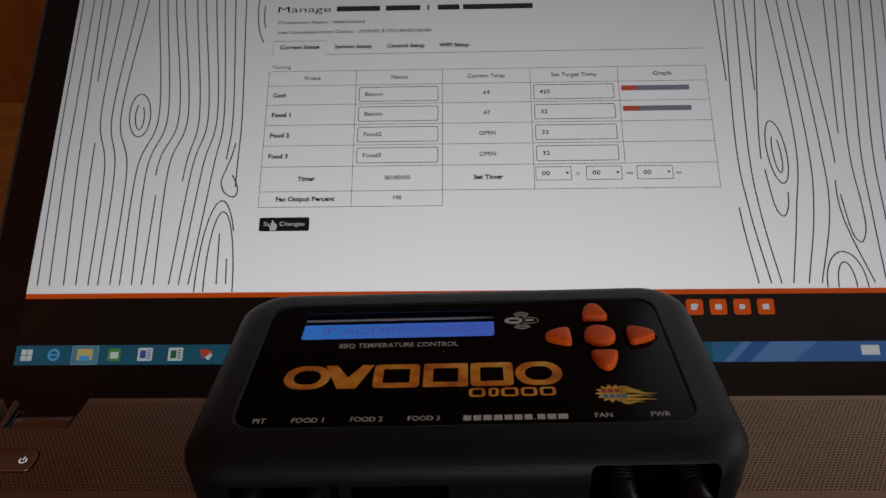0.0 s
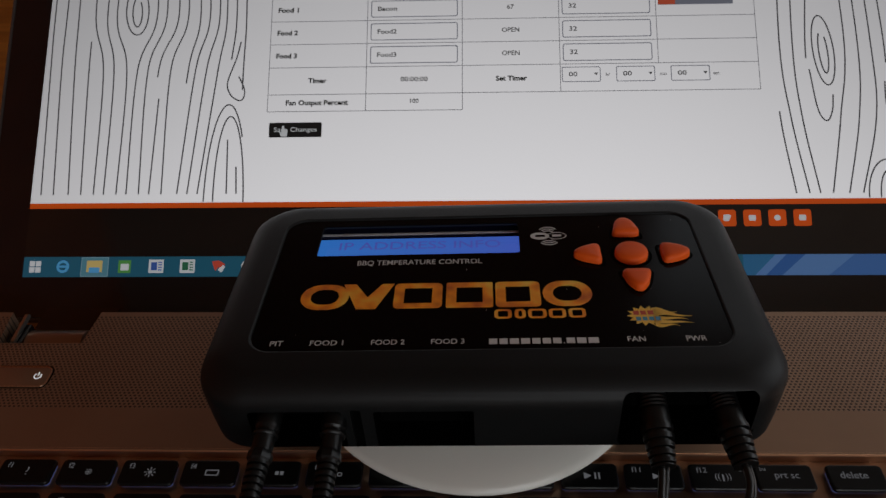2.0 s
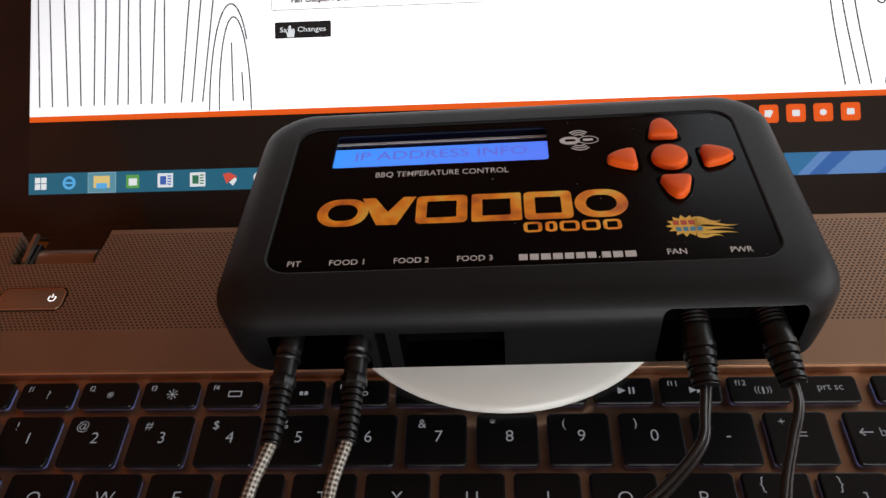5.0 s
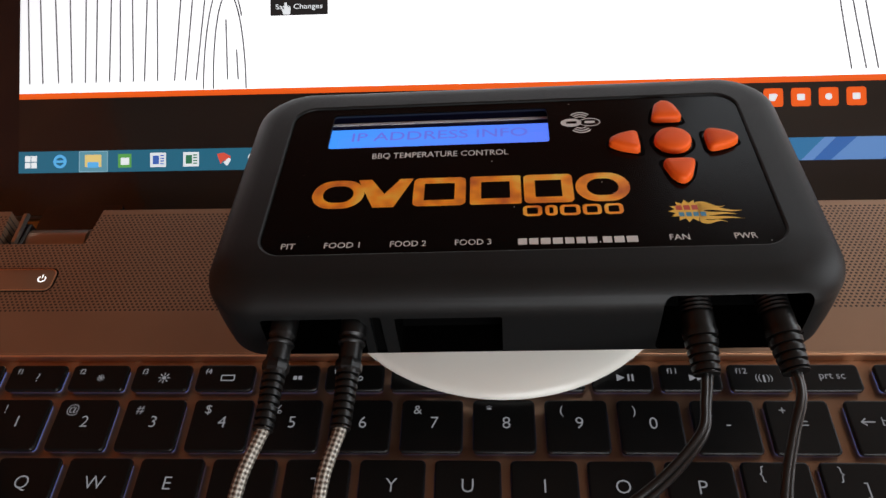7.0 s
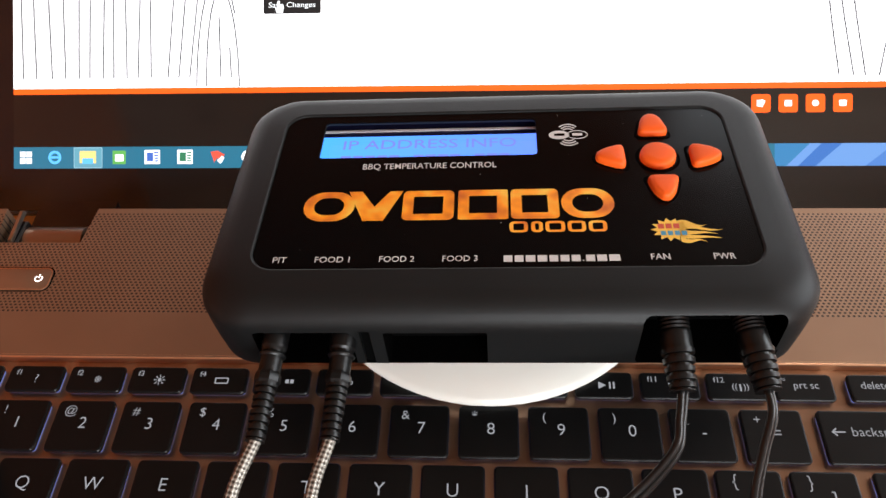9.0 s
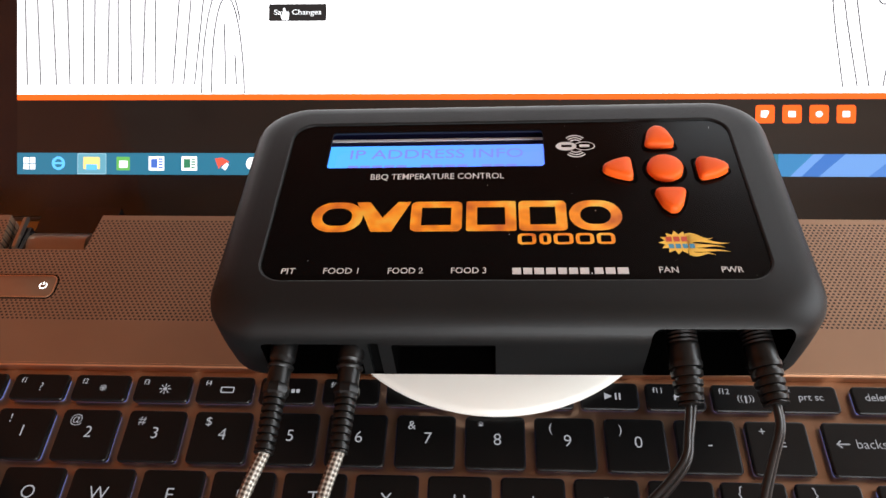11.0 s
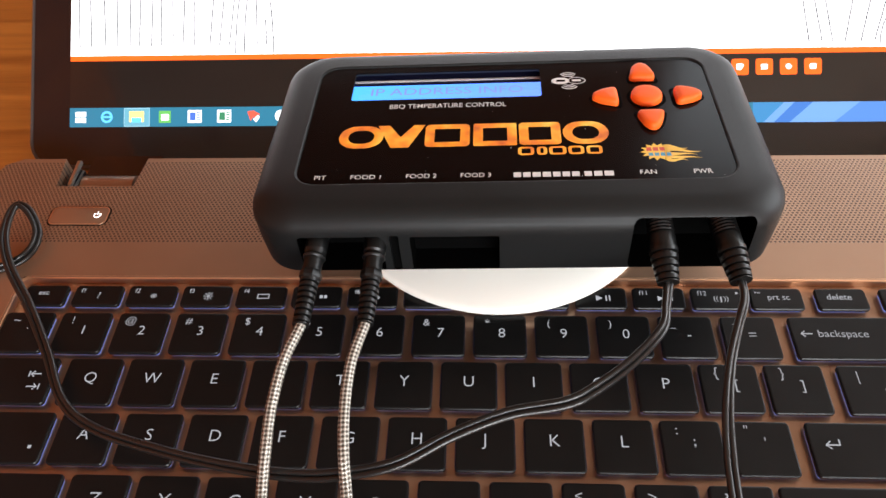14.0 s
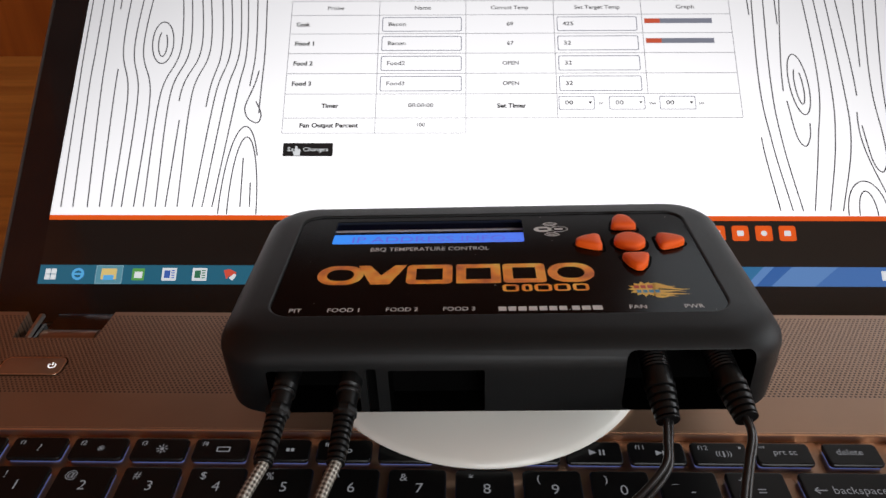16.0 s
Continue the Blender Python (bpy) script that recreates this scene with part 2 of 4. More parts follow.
# the page's fade with viewing angle is put into its emission
PAGE = angle_faded("page_white", (0.89, 0.88, 0.905), 1.72, 0.62)
PAGE_LINE = lit("page_line", (0.27, 0.27, 0.30), 1.0)
GRAIN_LINE = lit("page_grain", (0.10, 0.10, 0.11), 1.0)
PAGE_TEXT = lit("page_text", (0.03, 0.03, 0.033), 1.0)
PAGE_BOLD = lit("page_bold", (0.012, 0.012, 0.013), 1.0)
PAGE_DARK = lit("page_dark", (0.0025, 0.002, 0.002), 1.0, 0.85)
PAGE_ORANGE = lit("page_orange", (0.85, 0.105, 0.010), 1.0)
PAGE_GREY = lit("page_grey", (0.22, 0.23, 0.29), 1.0)
PAGE_RED = lit("page_red", (0.62, 0.10, 0.05), 1.0)
BAR_TEAL = lit("bar_teal", (0.018, 0.125, 0.20), 1.0)
BAR_BLUE = lit("bar_blue", (0.035, 0.125, 0.38), 1.0)
BAR_MID = lit("bar_mid", (0.06, 0.165, 0.44), 1.0)
BAR_SEA = lit("bar_sea", (0.03, 0.16, 0.34), 1.0)
BAR_PALE = lit("bar_pale", (0.11, 0.24, 0.52), 1.0)
ICON_WHITE = lit("icon_white", (0.8, 0.82, 0.85), 1.0)
ICON_BLUE = lit("icon_blue", (0.10, 0.42, 0.80), 1.0)
ICON_NAVY = lit("icon_navy", (0.05, 0.12, 0.42), 1.0)
ICON_YELLOW = lit("icon_yellow", (0.75, 0.55, 0.20), 1.0)
ICON_GREEN = lit("icon_green", (0.10, 0.34, 0.08), 1.0)
ICON_RED = lit("icon_red", (0.65, 0.08, 0.05), 1.0)


# ---- builders (sizes in millimetres) ----
def thing(name, label, category, m=None, group="", kind=""):
    ob = tagged(new(name), label, category, group, kind)
    ob.matrix_world = m or Matrix()
    return ob


def part(name, bm, material, parent=None, label="", smooth=None, m=None):
    """One bmesh, drawn in millimetres, as one mesh object."""
    bmesh.ops.scale(bm, vec=(MM, MM, MM), verts=bm.verts)
    me = bpy.data.meshes.new(name)
    bm.normal_update()
    bm.to_mesh(me)
    bm.free()
    for mt in (material if isinstance(material, (list, tuple)) else [material]):
        me.materials.append(mt)
    if smooth is not None:
        me.set_sharp_from_angle(angle=radians(smooth))
        me.polygons.foreach_set("use_smooth", [True] * len(me.polygons))
    ob = new(name, me)
    if parent is not None:
        ob.parent = parent
    if m is not None:
        ob.matrix_basis = m
    if label:
        ob["label"] = label
    return ob


def rrect(w, d, r, n=6, cx=0.0, cy=0.0):
    """Outline of a rounded rectangle, anticlockwise."""
    r = max(1e-4, min(r, w / 2 - 1e-4, d / 2 - 1e-4))
    out = []
    for sx, sy, a0 in ((1, 1, 0), (-1, 1, 90), (-1, -1, 180), (1, -1, 270)):
        for i in range(n + 1):
            a = radians(a0 + 90 * i / n)
            out.append((cx + sx * (w / 2 - r) + r * math.cos(a), cy + sy * (d / 2 - r) + r * math.sin(a)))
    return out


def loft(loops, caps=True, bm=None):
    """Skin over closed loops of equally many 3D points, from below upwards."""
    bm = bm or bmesh.new()
    rings = [[bm.verts.new(p) for p in lp] for lp in loops]
    n = len(rings[0])
    for a, b in zip(rings, rings[1:]):
        for i in range(n):
            bm.faces.new((a[i], a[(i + 1) % n], b[(i + 1) % n], b[i]))
    if caps:
        bm.faces.new(rings[0][::-1])
        bm.faces.new(rings[-1])
    return bm


def prism(outline, z0, z1, bevel=0.0, bm=None):
    """A plate with that outline; bevel softens the top rim."""
    if not bevel:
        return loft([[(x, y, z0) for x, y in outline], [(x, y, z1) for x, y in outline]], True, bm)
    cx = sum(p[0] for p in outline) / len(outline)
    cy = sum(p[1] for p in outline) / len(outline)
    w = max(p[0] for p in outline) - min(p[0] for p in outline)
    d = max(p[1] for p in outline) - min(p[1] for p in outline)

    def shrunk(k):
        return [(cx + (x - cx) * (1 - 2 * k / w), cy + (y - cy) * (1 - 2 * k / d)) for x, y in outline]
    return loft([[(x, y, z0) for x, y in outline], [(x, y, z1 - bevel) for x, y in outline],
                 [(x, y, z1 - bevel * 0.3) for x, y in shrunk(bevel * 0.3)], [(x, y, z1) for x, y in shrunk(bevel)]], True, bm)


def box(x0, x1, y0, y1, z0, z1, bm=None):
    return prism([(x0, y0), (x1, y0), (x1, y1), (x0, y1)], z0, z1, 0, bm)


def smooth_path(points, steps=8):
    """A Catmull-Rom line through the points."""
    p = [Vector(q) for q in points]
    p = [p[0] * 2 - p[1]] + p + [p[-1] * 2 - p[-2]]
    out = []
    for a, b, c, d in zip(p, p[1:], p[2:], p[3:]):
        for i in range(steps):
            t = i / steps
            out.append(0.5 * (2 * b + (c - a) * t + (2 * a - 5 * b + 4 * c - d) * t * t + (3 * b - a - 3 * c + d) * t ** 3))
    out.append(p[-2])
    return out


def sweep(path, radius, sides=12, turn=0.0):
    """A tube along a line; radius is a number or one for each point. Its UVs run round and along, in millimetres."""
    bm = bmesh.new()
    uv = bm.loops.layers.uv.new("UVMap")
    rings, lengths, s = [], [], 0.0
    up = Vector((0.0, 0.0, 1.0))
    for i, p in enumerate(path):
        t = (path[min(i + 1, len(path) - 1)] - path[max(i - 1, 0)]).normalized()
        side = t.cross(up)
        side = side.normalized() if side.length > 1e-3 else Vector((1, 0, 0))
        nrm = side.cross(t)
        r = radius if isinstance(radius, (int, float)) else radius[i]
        rings.append([bm.verts.new(p + r * (math.cos(a) * side + math.sin(a) * nrm))
                      for a in (turn + 2 * math.pi * k / sides for k in range(sides))])
        if i:
            s += (p - path[i - 1]).length
        lengths.append(s)
    for i, (a, b) in enumerate(zip(rings, rings[1:])):
        for k in range(sides):
            f = bm.faces.new((a[k], b[k], b[(k + 1) % sides], a[(k + 1) % sides]))
            for lp, q in zip(f.loops, ((k, i), (k, i + 1), (k + 1, i + 1), (k + 1, i))):
                lp[uv].uv = (q[0] / sides, lengths[q[1]] * 0.55)
    bm.faces.new(rings[0])
    bm.faces.new(rings[-1][::-1])
    bmesh.ops.recalc_face_normals(bm, faces=bm.faces)
    return bm


def lettering(body, size, x=0.0, y=0.0, z=0.0, align='CENTER', width=0.0, bold=0.0, slant=0.0, bm=None):
    """Flat letters of the built-in font. size: the height of a capital."""
    bm = bm or bmesh.new()
    c = bpy.data.curves.new("lettering", 'FONT')
    c.body, c.size, c.align_x, c.align_y, c.offset, c.shear = body, 1.0, align, 'CENTER', bold, slant
    c.resolution_u = 3
    ob = bpy.data.objects.new("lettering", c)
    me = bpy.data.meshes.new_from_object(ob)
    k = size / 0.70
    kx = k
    if width and len(me.vertices):
        xs = [v.co.x for v in me.vertices]
        kx = width / (max(xs) - min(xs))
    base = [bm.verts.new((x + v.co.x * kx, y + v.co.y * k, z)) for v in me.vertices]
    for pl in me.polygons:
        f = [base[i] for i in pl.vertices]
        try:
            bm.faces.new(f)
        except ValueError:
            pass
    bpy.data.objects.remove(ob)
    bpy.data.curves.remove(c)
    bpy.data.meshes.remove(me)
    return bm


def flat(outline, z, bm=None):
    bm = bm or bmesh.new()
    bm.faces.new([bm.verts.new((x, y, z)) for x, y in outline])
    return bm


def ring_flat(outer, inner, z, bm=None):
    """A flat frame between two outlines of equally many points."""
    bm = bm or bmesh.new()
    a = [bm.verts.new((x, y, z)) for x, y in outer]
    b = [bm.verts.new((x, y, z)) for x, y in inner]
    for i in range(len(a)):
        j = (i + 1) % len(a)
        bm.faces.new((a[i], a[j], b[j], b[i]))
    return bm


def stroke(points, w, z, bm):
    """A flat line of width w."""
    pts = [Vector((p[0], p[1], 0)) for p in points]
    prev = None
    for i, p in enumerate(pts):
        t = pts[min(i + 1, len(pts) - 1)] - pts[max(i - 1, 0)]
        s = Vector((-t.y, t.x, 0)).normalized() * w / 2
        pair = (bm.verts.new((p.x + s.x, p.y + s.y, z)), bm.verts.new((p.x - s.x, p.y - s.y, z)))
        if prev:
            bm.faces.new((prev[0], prev[1], pair[1], pair[0]))
        prev = pair


# ---- the room (unseen, made up to tint light and reflections) ----
def slab(name, x0, x1, y0, y1, z0, z1, material, label, category):
    bm = box(x0 / MM, x1 / MM, y0 / MM, y1 / MM, z0 / MM, z1 / MM)
    return tagged(part(name, bm, material), label, category, kind="structure")


TZ = -0.0255
slab("floor", -1.15, 2.1, -2.1, 2.1, -0.80, -0.76, FLOOR, "warm brown wooden floor boards", "floor")
# unseen ceiling, its tone picked to keep reflections on the right neutral
slab("ceiling", -1.15, 2.1, -2.1, 2.1, 1.70, 1.74, CEIL, "unseen pale greyish-brown wooden ceiling boards", "ceiling")
bm = box(-1150, 550, 2000, 2100, -760, 1700)
box(1750, 2100, 2000, 2100, -760, 1700, bm)
box(550, 1750, 2000, 2100, -760, 550, bm)
box(550, 1750, 2000, 2100, 1550, 1700, bm)
tagged(part("wall_north", bm, WALL), "unseen brown wood-panelled wall with a window opening", "wall", kind="structure")
bm = box(-1150, -50, -2100, -2000, -760, 1700)
box(1550, 2100, -2100, -2000, -760, 1700, bm)
box(-50, 1550, -2100, -2000, -760, 170, bm)
box(-50, 1550, -2100, -2000, 1070, 1700, bm)
tagged(part("wall_south", bm, WALL), "unseen brown wood-panelled wall with a window opening", "wall", kind="structure")
# unseen wall pulled in close so the left deck reflects orange
slab("wall_west", -1.15, -1.05, -2.0, 2.0, -0.76, 1.70, WALL, "unseen brown wood-panelled wall set close for its orange reflection", "wall")
bm = box(2000, 2100, -2000, -350, -760, 1700)
box(2000, 2100, 1050, 2000, -760, 1700, bm)
box(2000, 2100, -350, 1050, -760, 300, bm)
box(2000, 2100, -350, 1050, 1400, 1700, bm)
tagged(part("wall_east", bm, WALL), "unseen brown wood-panelled wall with a window opening", "wall", kind="structure")

# the table under the laptop
table = thing("table", "honey-brown wooden table top under the laptop", "table", pose(0.1, 0.05, TZ))
part("tabletop", prism(rrect(1300, 800, 20), -28, 0, 2), TABLE, table, smooth=30)
for sx in (-1, 1):
    for sy in (-1, 1):
        part("leg", box(sx * 590 - 30, sx * 590 + 30, sy * 340 - 30, sy * 340 + 30, (-0.76 - TZ) / MM, -28), TABLE, table)

# ---- the laptop ----
laptop = thing("laptop", "open bronze-brown laptop with a black backlit keyboard and lit screen", "laptop")
LX0, LX1, LMID = -173.0, 243.0, 35.0
DECK = 0.6

# deck: the speaker strip behind the keys, notched for the two hinges
back = [(LX0, 21), (LX1, 21), (LX1, 70), (LX1 - 3, 76), (LX1 - 9, 79), (217, 79), (216, 64), (186, 64), (185, 79),
        (-115, 79), (-116.5, 64), (-146, 64), (-147.5, 79), (LX0 + 9, 79), (LX0 + 3, 76), (LX0, 70)]
part("speaker_deck", prism(back, -24, DECK), BRONZE, laptop, "bronze metal deck with a perforated speaker strip")
part("palm_rest", box(LX0, LX1, -190, -86, -24, DECK), BRONZE_PLAIN, laptop)
part("deck_side", box(LX0, -141.5, -86, 21, -24, DECK), BRONZE_PLAIN, laptop)
part("deck_side", box(224, LX1, -86, 21, -24, DECK), BRONZE_PLAIN, laptop)
part("keyboard_floor", box(-141.5, 224, -86, 21, -24, -2.6), BRONZE_PLAIN, laptop)
# polished edge round the keyboard well
o, i_ = rrect(366.5, 108, 4, 6, 41.25, -32.5), rrect(364.6, 106.1, 3.2, 6, 41.25, -32.5)
bm = loft([[(x, y, -2.55) for x, y in i_], [(x, y, DECK - 0.5) for x, y in i_], [(x, y, DECK + 0.03) for x, y in o],
           [(x, y, -2.55) for x, y in o]], False)
part("well_edge", bm, CHAMFER, laptop, "polished bright edge of the keyboard well", 40)


def hinge(x0, x1, xs):
    cover = [Vector((x0 + 4 + k * (x1 - x0 - 8), 71, -9)) for k in (0, 0.5, 1)]
    h = part("hinge", sweep(cover, 6.0, 20), BRONZE_PLAIN, laptop, "bronze hinge barrel", 40)
    bm = bmesh.new()
    prof = [(65.2, -2.4), (66.2, -0.6), (78.4, 0.2), (79.2, -0.6), (79.2, -1.8)]
    loft([[(xs, y, z) for y, z in prof], [(xs + 1.1, y, z) for y, z in prof]], True, bm)
    part("hinge_bracket", bm, SILVER, h, "bright metal hinge bracket")
    # made-up black blocks that keep the gap and the notch dark
    part("gap_filler", box(x0 + 1, x1 - 0.6, 75.5, 96, -20, -10.5), BEZEL, h, "black block added to fill the gap behind the hinge")
    part("notch_filler", box(xs - 2.2, xs + 2.6, 66.5, 76, -9, -2.6), BEZEL, h)


hinge(-146, -116, -143.0)
hinge(186, 216, 213)

# power button plate
plate = part("power_plate", prism(rrect(21.4, 8.6, 2.3, 6, -131.7, 48.8), 0, DECK + 0.35, 0.3), BRONZE_PLAIN, laptop,
             "smooth bronze power button plate", 40)
bm = bmesh.new()
arc = [(-125 + 1.15 * math.sin(a), 49 + 1.15 * math.cos(a)) for a in (radians(40 + 280 * k / 16) for k in range(17))]
stroke(arc, 0.32, DECK + 0.37, bm)
stroke([(-125, 49.2), (-125, 50.6)], 0.32, DECK + 0.37, bm)
part("power_mark", bm, lit("power_white", (1, 1, 1), 1.8), plate, "glowing white power mark")
# flat ring coloured dark for the groove's shade
bm = ring_flat(rrect(22.6, 9.6, 2.9, 6, -131.7, 48.8), rrect(21.4, 8.6, 2.4, 6, -131.7, 48.8), DECK + 0.03)
part("groove_shade", bm, CASE_SHADE, plate, "flat dark ring for the shade of the groove round the plate")
# flat bright ring put in for the highlight on the plate's edge
bm = ring_flat(rrect(21.4, 8.6, 2.4, 6, -131.7, 48.8), rrect(20.7, 7.9, 2.0, 6, -131.7, 48.8), DECK + 0.375)
part("plate_glint", bm, CHAMFER, plate)

KEY_MESH = {}


def key_mesh(w, d):
    if (w, d) in KEY_MESH:
        return KEY_MESH[(w, d)]
    bm = bmesh.new()
    loops = []
    for k, z, r in ((0.0, -1.25, 1.3), (0.0, -0.45, 1.3), (0.22, -0.1, 1.2), (0.55, 0.0, 1.0)):
        loops.append([(x, y, z) for x, y in rrect(w - 2 * k, d - 2 * k, r, 4)])
    loft(loops, True, bm)
    for f in bm.faces:
        f.material_index = 0 if f.calc_center_median().z > -0.30 else 1
    bmesh.ops.scale(bm, vec=(MM, MM, MM), verts=bm.verts)
    me = bpy.data.meshes.new("key")
    bm.normal_update()
    bm.to_mesh(me)
    bm.free()
    me.materials.append(KEY_BLACK)
    me.materials.append(KEY_SKIRT)
    me.polygons.foreach_set("use_smooth", [True] * len(me.polygons))
    me.set_sharp_from_angle(angle=radians(14))
    bm = flat(rrect(w - 0.9, d - 1.3, 0.8, 3), -2.3)
    bmesh.ops.scale(bm, vec=(MM, MM, MM), verts=bm.verts)
    glow = bpy.data.meshes.new("backlight")
    bm.to_mesh(glow)
    bm.free()
    glow.materials.append(BACKLIGHT)
    KEY_MESH[(w, d)] = (me, glow)
    return KEY_MESH[(w, d)]


def key(x0, x1, y0, y1, marks=()):
    """A keycap with its printed marks: (text, capital height, x, y from the key's middle)."""
    me, glow = key_mesh(round(x1 - x0, 2), round(y1 - y0, 2))
    k = new("key", me)
    k.parent = laptop
    k.location = ((x0 + x1) / 2 * MM, (y0 + y1) / 2 * MM, 0)
    g = new("backlight", glow)
    g.parent = k
    bm = bmesh.new()
    for mark in marks:
        if callable(mark):
            mark(bm)
        else:
            s, size, dx, dy = mark[:4]
            lettering(s, size, dx, dy, 0.03, mark[4] if len(mark) > 4 else 'CENTER', 0, -0.008 if size > 2.2 else 0.0, 0, bm)
    if len(bm.faces):
        part("legend", bm, LEGEND, k)
    else:
        bm.free()
    return k


def triangle(cx, cy, s):
    return lambda bm: flat([(cx - s, cy - s), (cx + s, cy), (cx - s, cy + s)], 0.03, bm)


def dash(cx, cy, w, h):
    return lambda bm: flat([(cx - w / 2, cy - h / 2), (cx + w / 2, cy - h / 2), (cx + w / 2, cy + h / 2), (cx - w / 2, cy + h / 2)], 0.03, bm)


def sun_mark(cx, cy, r):
    def draw(bm):
        for k in range(8):
            a = math.pi * k / 4
            stroke([(cx + r * 0.65 * math.cos(a), cy + r * 0.65 * math.sin(a)), (cx + r * 1.3 * math.cos(a), cy + r * 1.3 * math.sin(a))], 0.28, 0.03, bm)
        flat([(cx + r * 0.45 * math.cos(a), cy + r * 0.45 * math.sin(a)) for a in (2 * math.pi * k / 10 for k in range(10))], 0.03, bm)
    return draw


def frame_mark(cx, cy, w, h):
    return lambda bm: ring_flat(rrect(w, h, 0.3, 2, cx, cy), rrect(w - 0.7, h - 0.7, 0.1, 2, cx, cy), 0.03, bm)


def arrow_mark(cx, cy, s, way=-1):
    def draw(bm):
        stroke([(cx - s, cy), (cx + s, cy)], 0.4, 0.03, bm)
        e = cx + way * s
        stroke([(e - way * s * 0.7, cy + s * 0.6), (e, cy), (e - way * s * 0.7, cy - s * 0.6)], 0.4, 0.03, bm)
    return draw


# function row, 18.3 mm apart
FY0, FY1 = 9.6, 17.9
key(-138.5, -124.0, FY0, FY1, [("esc", 2.0, -0.6, 0.9)])
frow = [[("f1", 1.7, -5, 1.8), ("?", 2.6, 0.6, -0.2)], [("f2", 1.7, -5, 1.8), sun_mark(0.8, -0.2, 0.8)],
        [("f3", 1.7, -5, 1.8), sun_mark(0.8, -0.2, 1.3)], [("f4", 1.7, -5, 1.8), frame_mark(0.8, -0.2, 4.0, 2.0)],
        [("f5", 1.7, -5, 1.8), dash(1.6, -0.2, 1, 1.2), dash(3, -0.2, 1, 1.2)], [("f6", 1.7, -5, 1.8), ("o", 2.2, 1.6, -0.2)],
        [("f7", 1.7, -5, 1.8)], [("f8", 1.7, -5, 1.8)], [("f9", 1.7, -5, 1.8)],
        [triangle(-0.4, -0.2, 1.1), dash(1.7, -0.2, 0.5, 2.1), dash(2.8, -0.2, 0.5, 2.1)],
        [("f11", 1.7, -4.6, 1.8), triangle(0.6, -0.2, 1.0), triangle(2.6, -0.2, 1.0), dash(4.1, -0.2, 0.4, 1.9)],
        [("f12", 1.7, -4.6, 1.8), ("((", 1.8, -0.6, -0.2), ("))", 1.8, 2.6, -0.2), dash(1.0, -0.5, 0.5, 2.2), dash(6.2, 2.0, 0.8, 0.8)],
        [("ins", 1.2, -5.6, 2.4), ("prt sc", 2.1, 0.6, 0.4)]]
for n, marks in enumerate(frow):
    c = -113.5 + 18.3 * n
    key(c - 8.15, c + 8.15, FY0, FY1, marks)
key(118.3, 134.0, FY0, FY1, [("delete", 2.2, -0.8, 0.6)])
key(138.2, 154.5, FY0, FY1)

# number row
for n, (d, s) in enumerate(zip("1234567890-=", "!@#$%^&*()_+")):
    c = -114 + 19 * n
    key(c - 8.2, c + 8.2, -8.5, 6.8, [(d, 3.4, 0.6, 0.6), (s, 2.6, -3.9, 4.4)])
key(-141, -124.8, -8.5, 6.8, [("`", 3, 1, 0), ("~", 3, -3.5, 4.4)])
key(107.3, 141.5, -8.5, 6.8, [arrow_mark(-12.6, 1.3, 1.7), ("backspace", 2.6, -1.8, 1.3)])
# letter rows
for n, s in enumerate("QWERTYUIOP"):
    c = -9.5 + 19.12 * (n - 5)
    key(c - 8.4, c + 8.4, -26.6, -10.5, [(s, 3.6, 0, 1.0)])
key(-141, -116.8, -26.6, -10.5, [arrow_mark(6.5, 2.2, 1.6), arrow_mark(6.5, -2.2, 1.6, 1), dash(4.4, 2.2, 0.4, 2), dash(8.8, -2.2, 0.4, 2)])
key(77.1, 93.9, -26.6, -10.5, [("{", 3.2, -3.6, 4.9), ("[", 3.2, 1.6, 1.0)])
key(96.1, 112.9, -26.6, -10.5, [("}", 3.2, -3.6, 4.9), ("]", 3.2, 1.6, 1.0)])
key(117.0, 141.5, -26.6, -10.5, [("|", 3.2, -7, 4.2), ("\\", 3.2, 0, -1.5)])
for n, s in enumerate("ASDFGHJKL"):
    c = 14.5 + 19.2 * (n - 6)
    key(c - 8.4, c + 8.4, -45.3, -29.1, [(s, 3.6, 0, 1.1)])
key(-141, -111.3, -45.3, -29.1, [dash(11, -3, 1.0, 1.0)])
key(63.1, 79.9, -45.3, -29.1, [(":", 3, -3.8, 5.0), (";", 3, 0.6, 1.6)])
key(82.1, 98.9, -45.3, -29.1, [('"', 3, -3.8, 5.0), ("'", 3, 0.8, 1.4)])
key(103.0, 141.5, -45.3, -29.1, [arrow_mark(-13, 1.2, 1.9), dash(-11.2, 2.1, 0.4, 1.8)])
for n, (s, u) in enumerate(zip("ZXCVBNM,./", "       <>?")):
    c = 24 + 19.2 * (n - 6)
    marks = [(s, 3.9, 0, 0.8)] if s.isalpha() else [(u, 3, -4, 4.2), (s, 3, 2, 0)]
    key(c - 8.4, c + 8.4, -64.2, -48.0, marks)
key(-141, -102.0, -64.2, -48.0)
key(91.5, 141.5, -64.2, -48.0, [("pause", 2.0, -8, 4.6), ("shift", 2.0, -8, -1.5)])

# the lid with its screen: x along the hinge, y up the glass, z out of the glass
TILT = 39.0
LIDM = Matrix.Translation((0, 0.105, 0)) @ Matrix.Rotation(radians(TILT), 4, 'X')
SX0, SX1, SV0, SV1 = -156.0, 226.0, -4.3, 210.7
lo = rrect(416, 249, 11, 8, LMID, 103)


def lo_in(k):
    return rrect(416 - 2 * k, 249 - 2 * k, 11 - k, 8, LMID, 103)


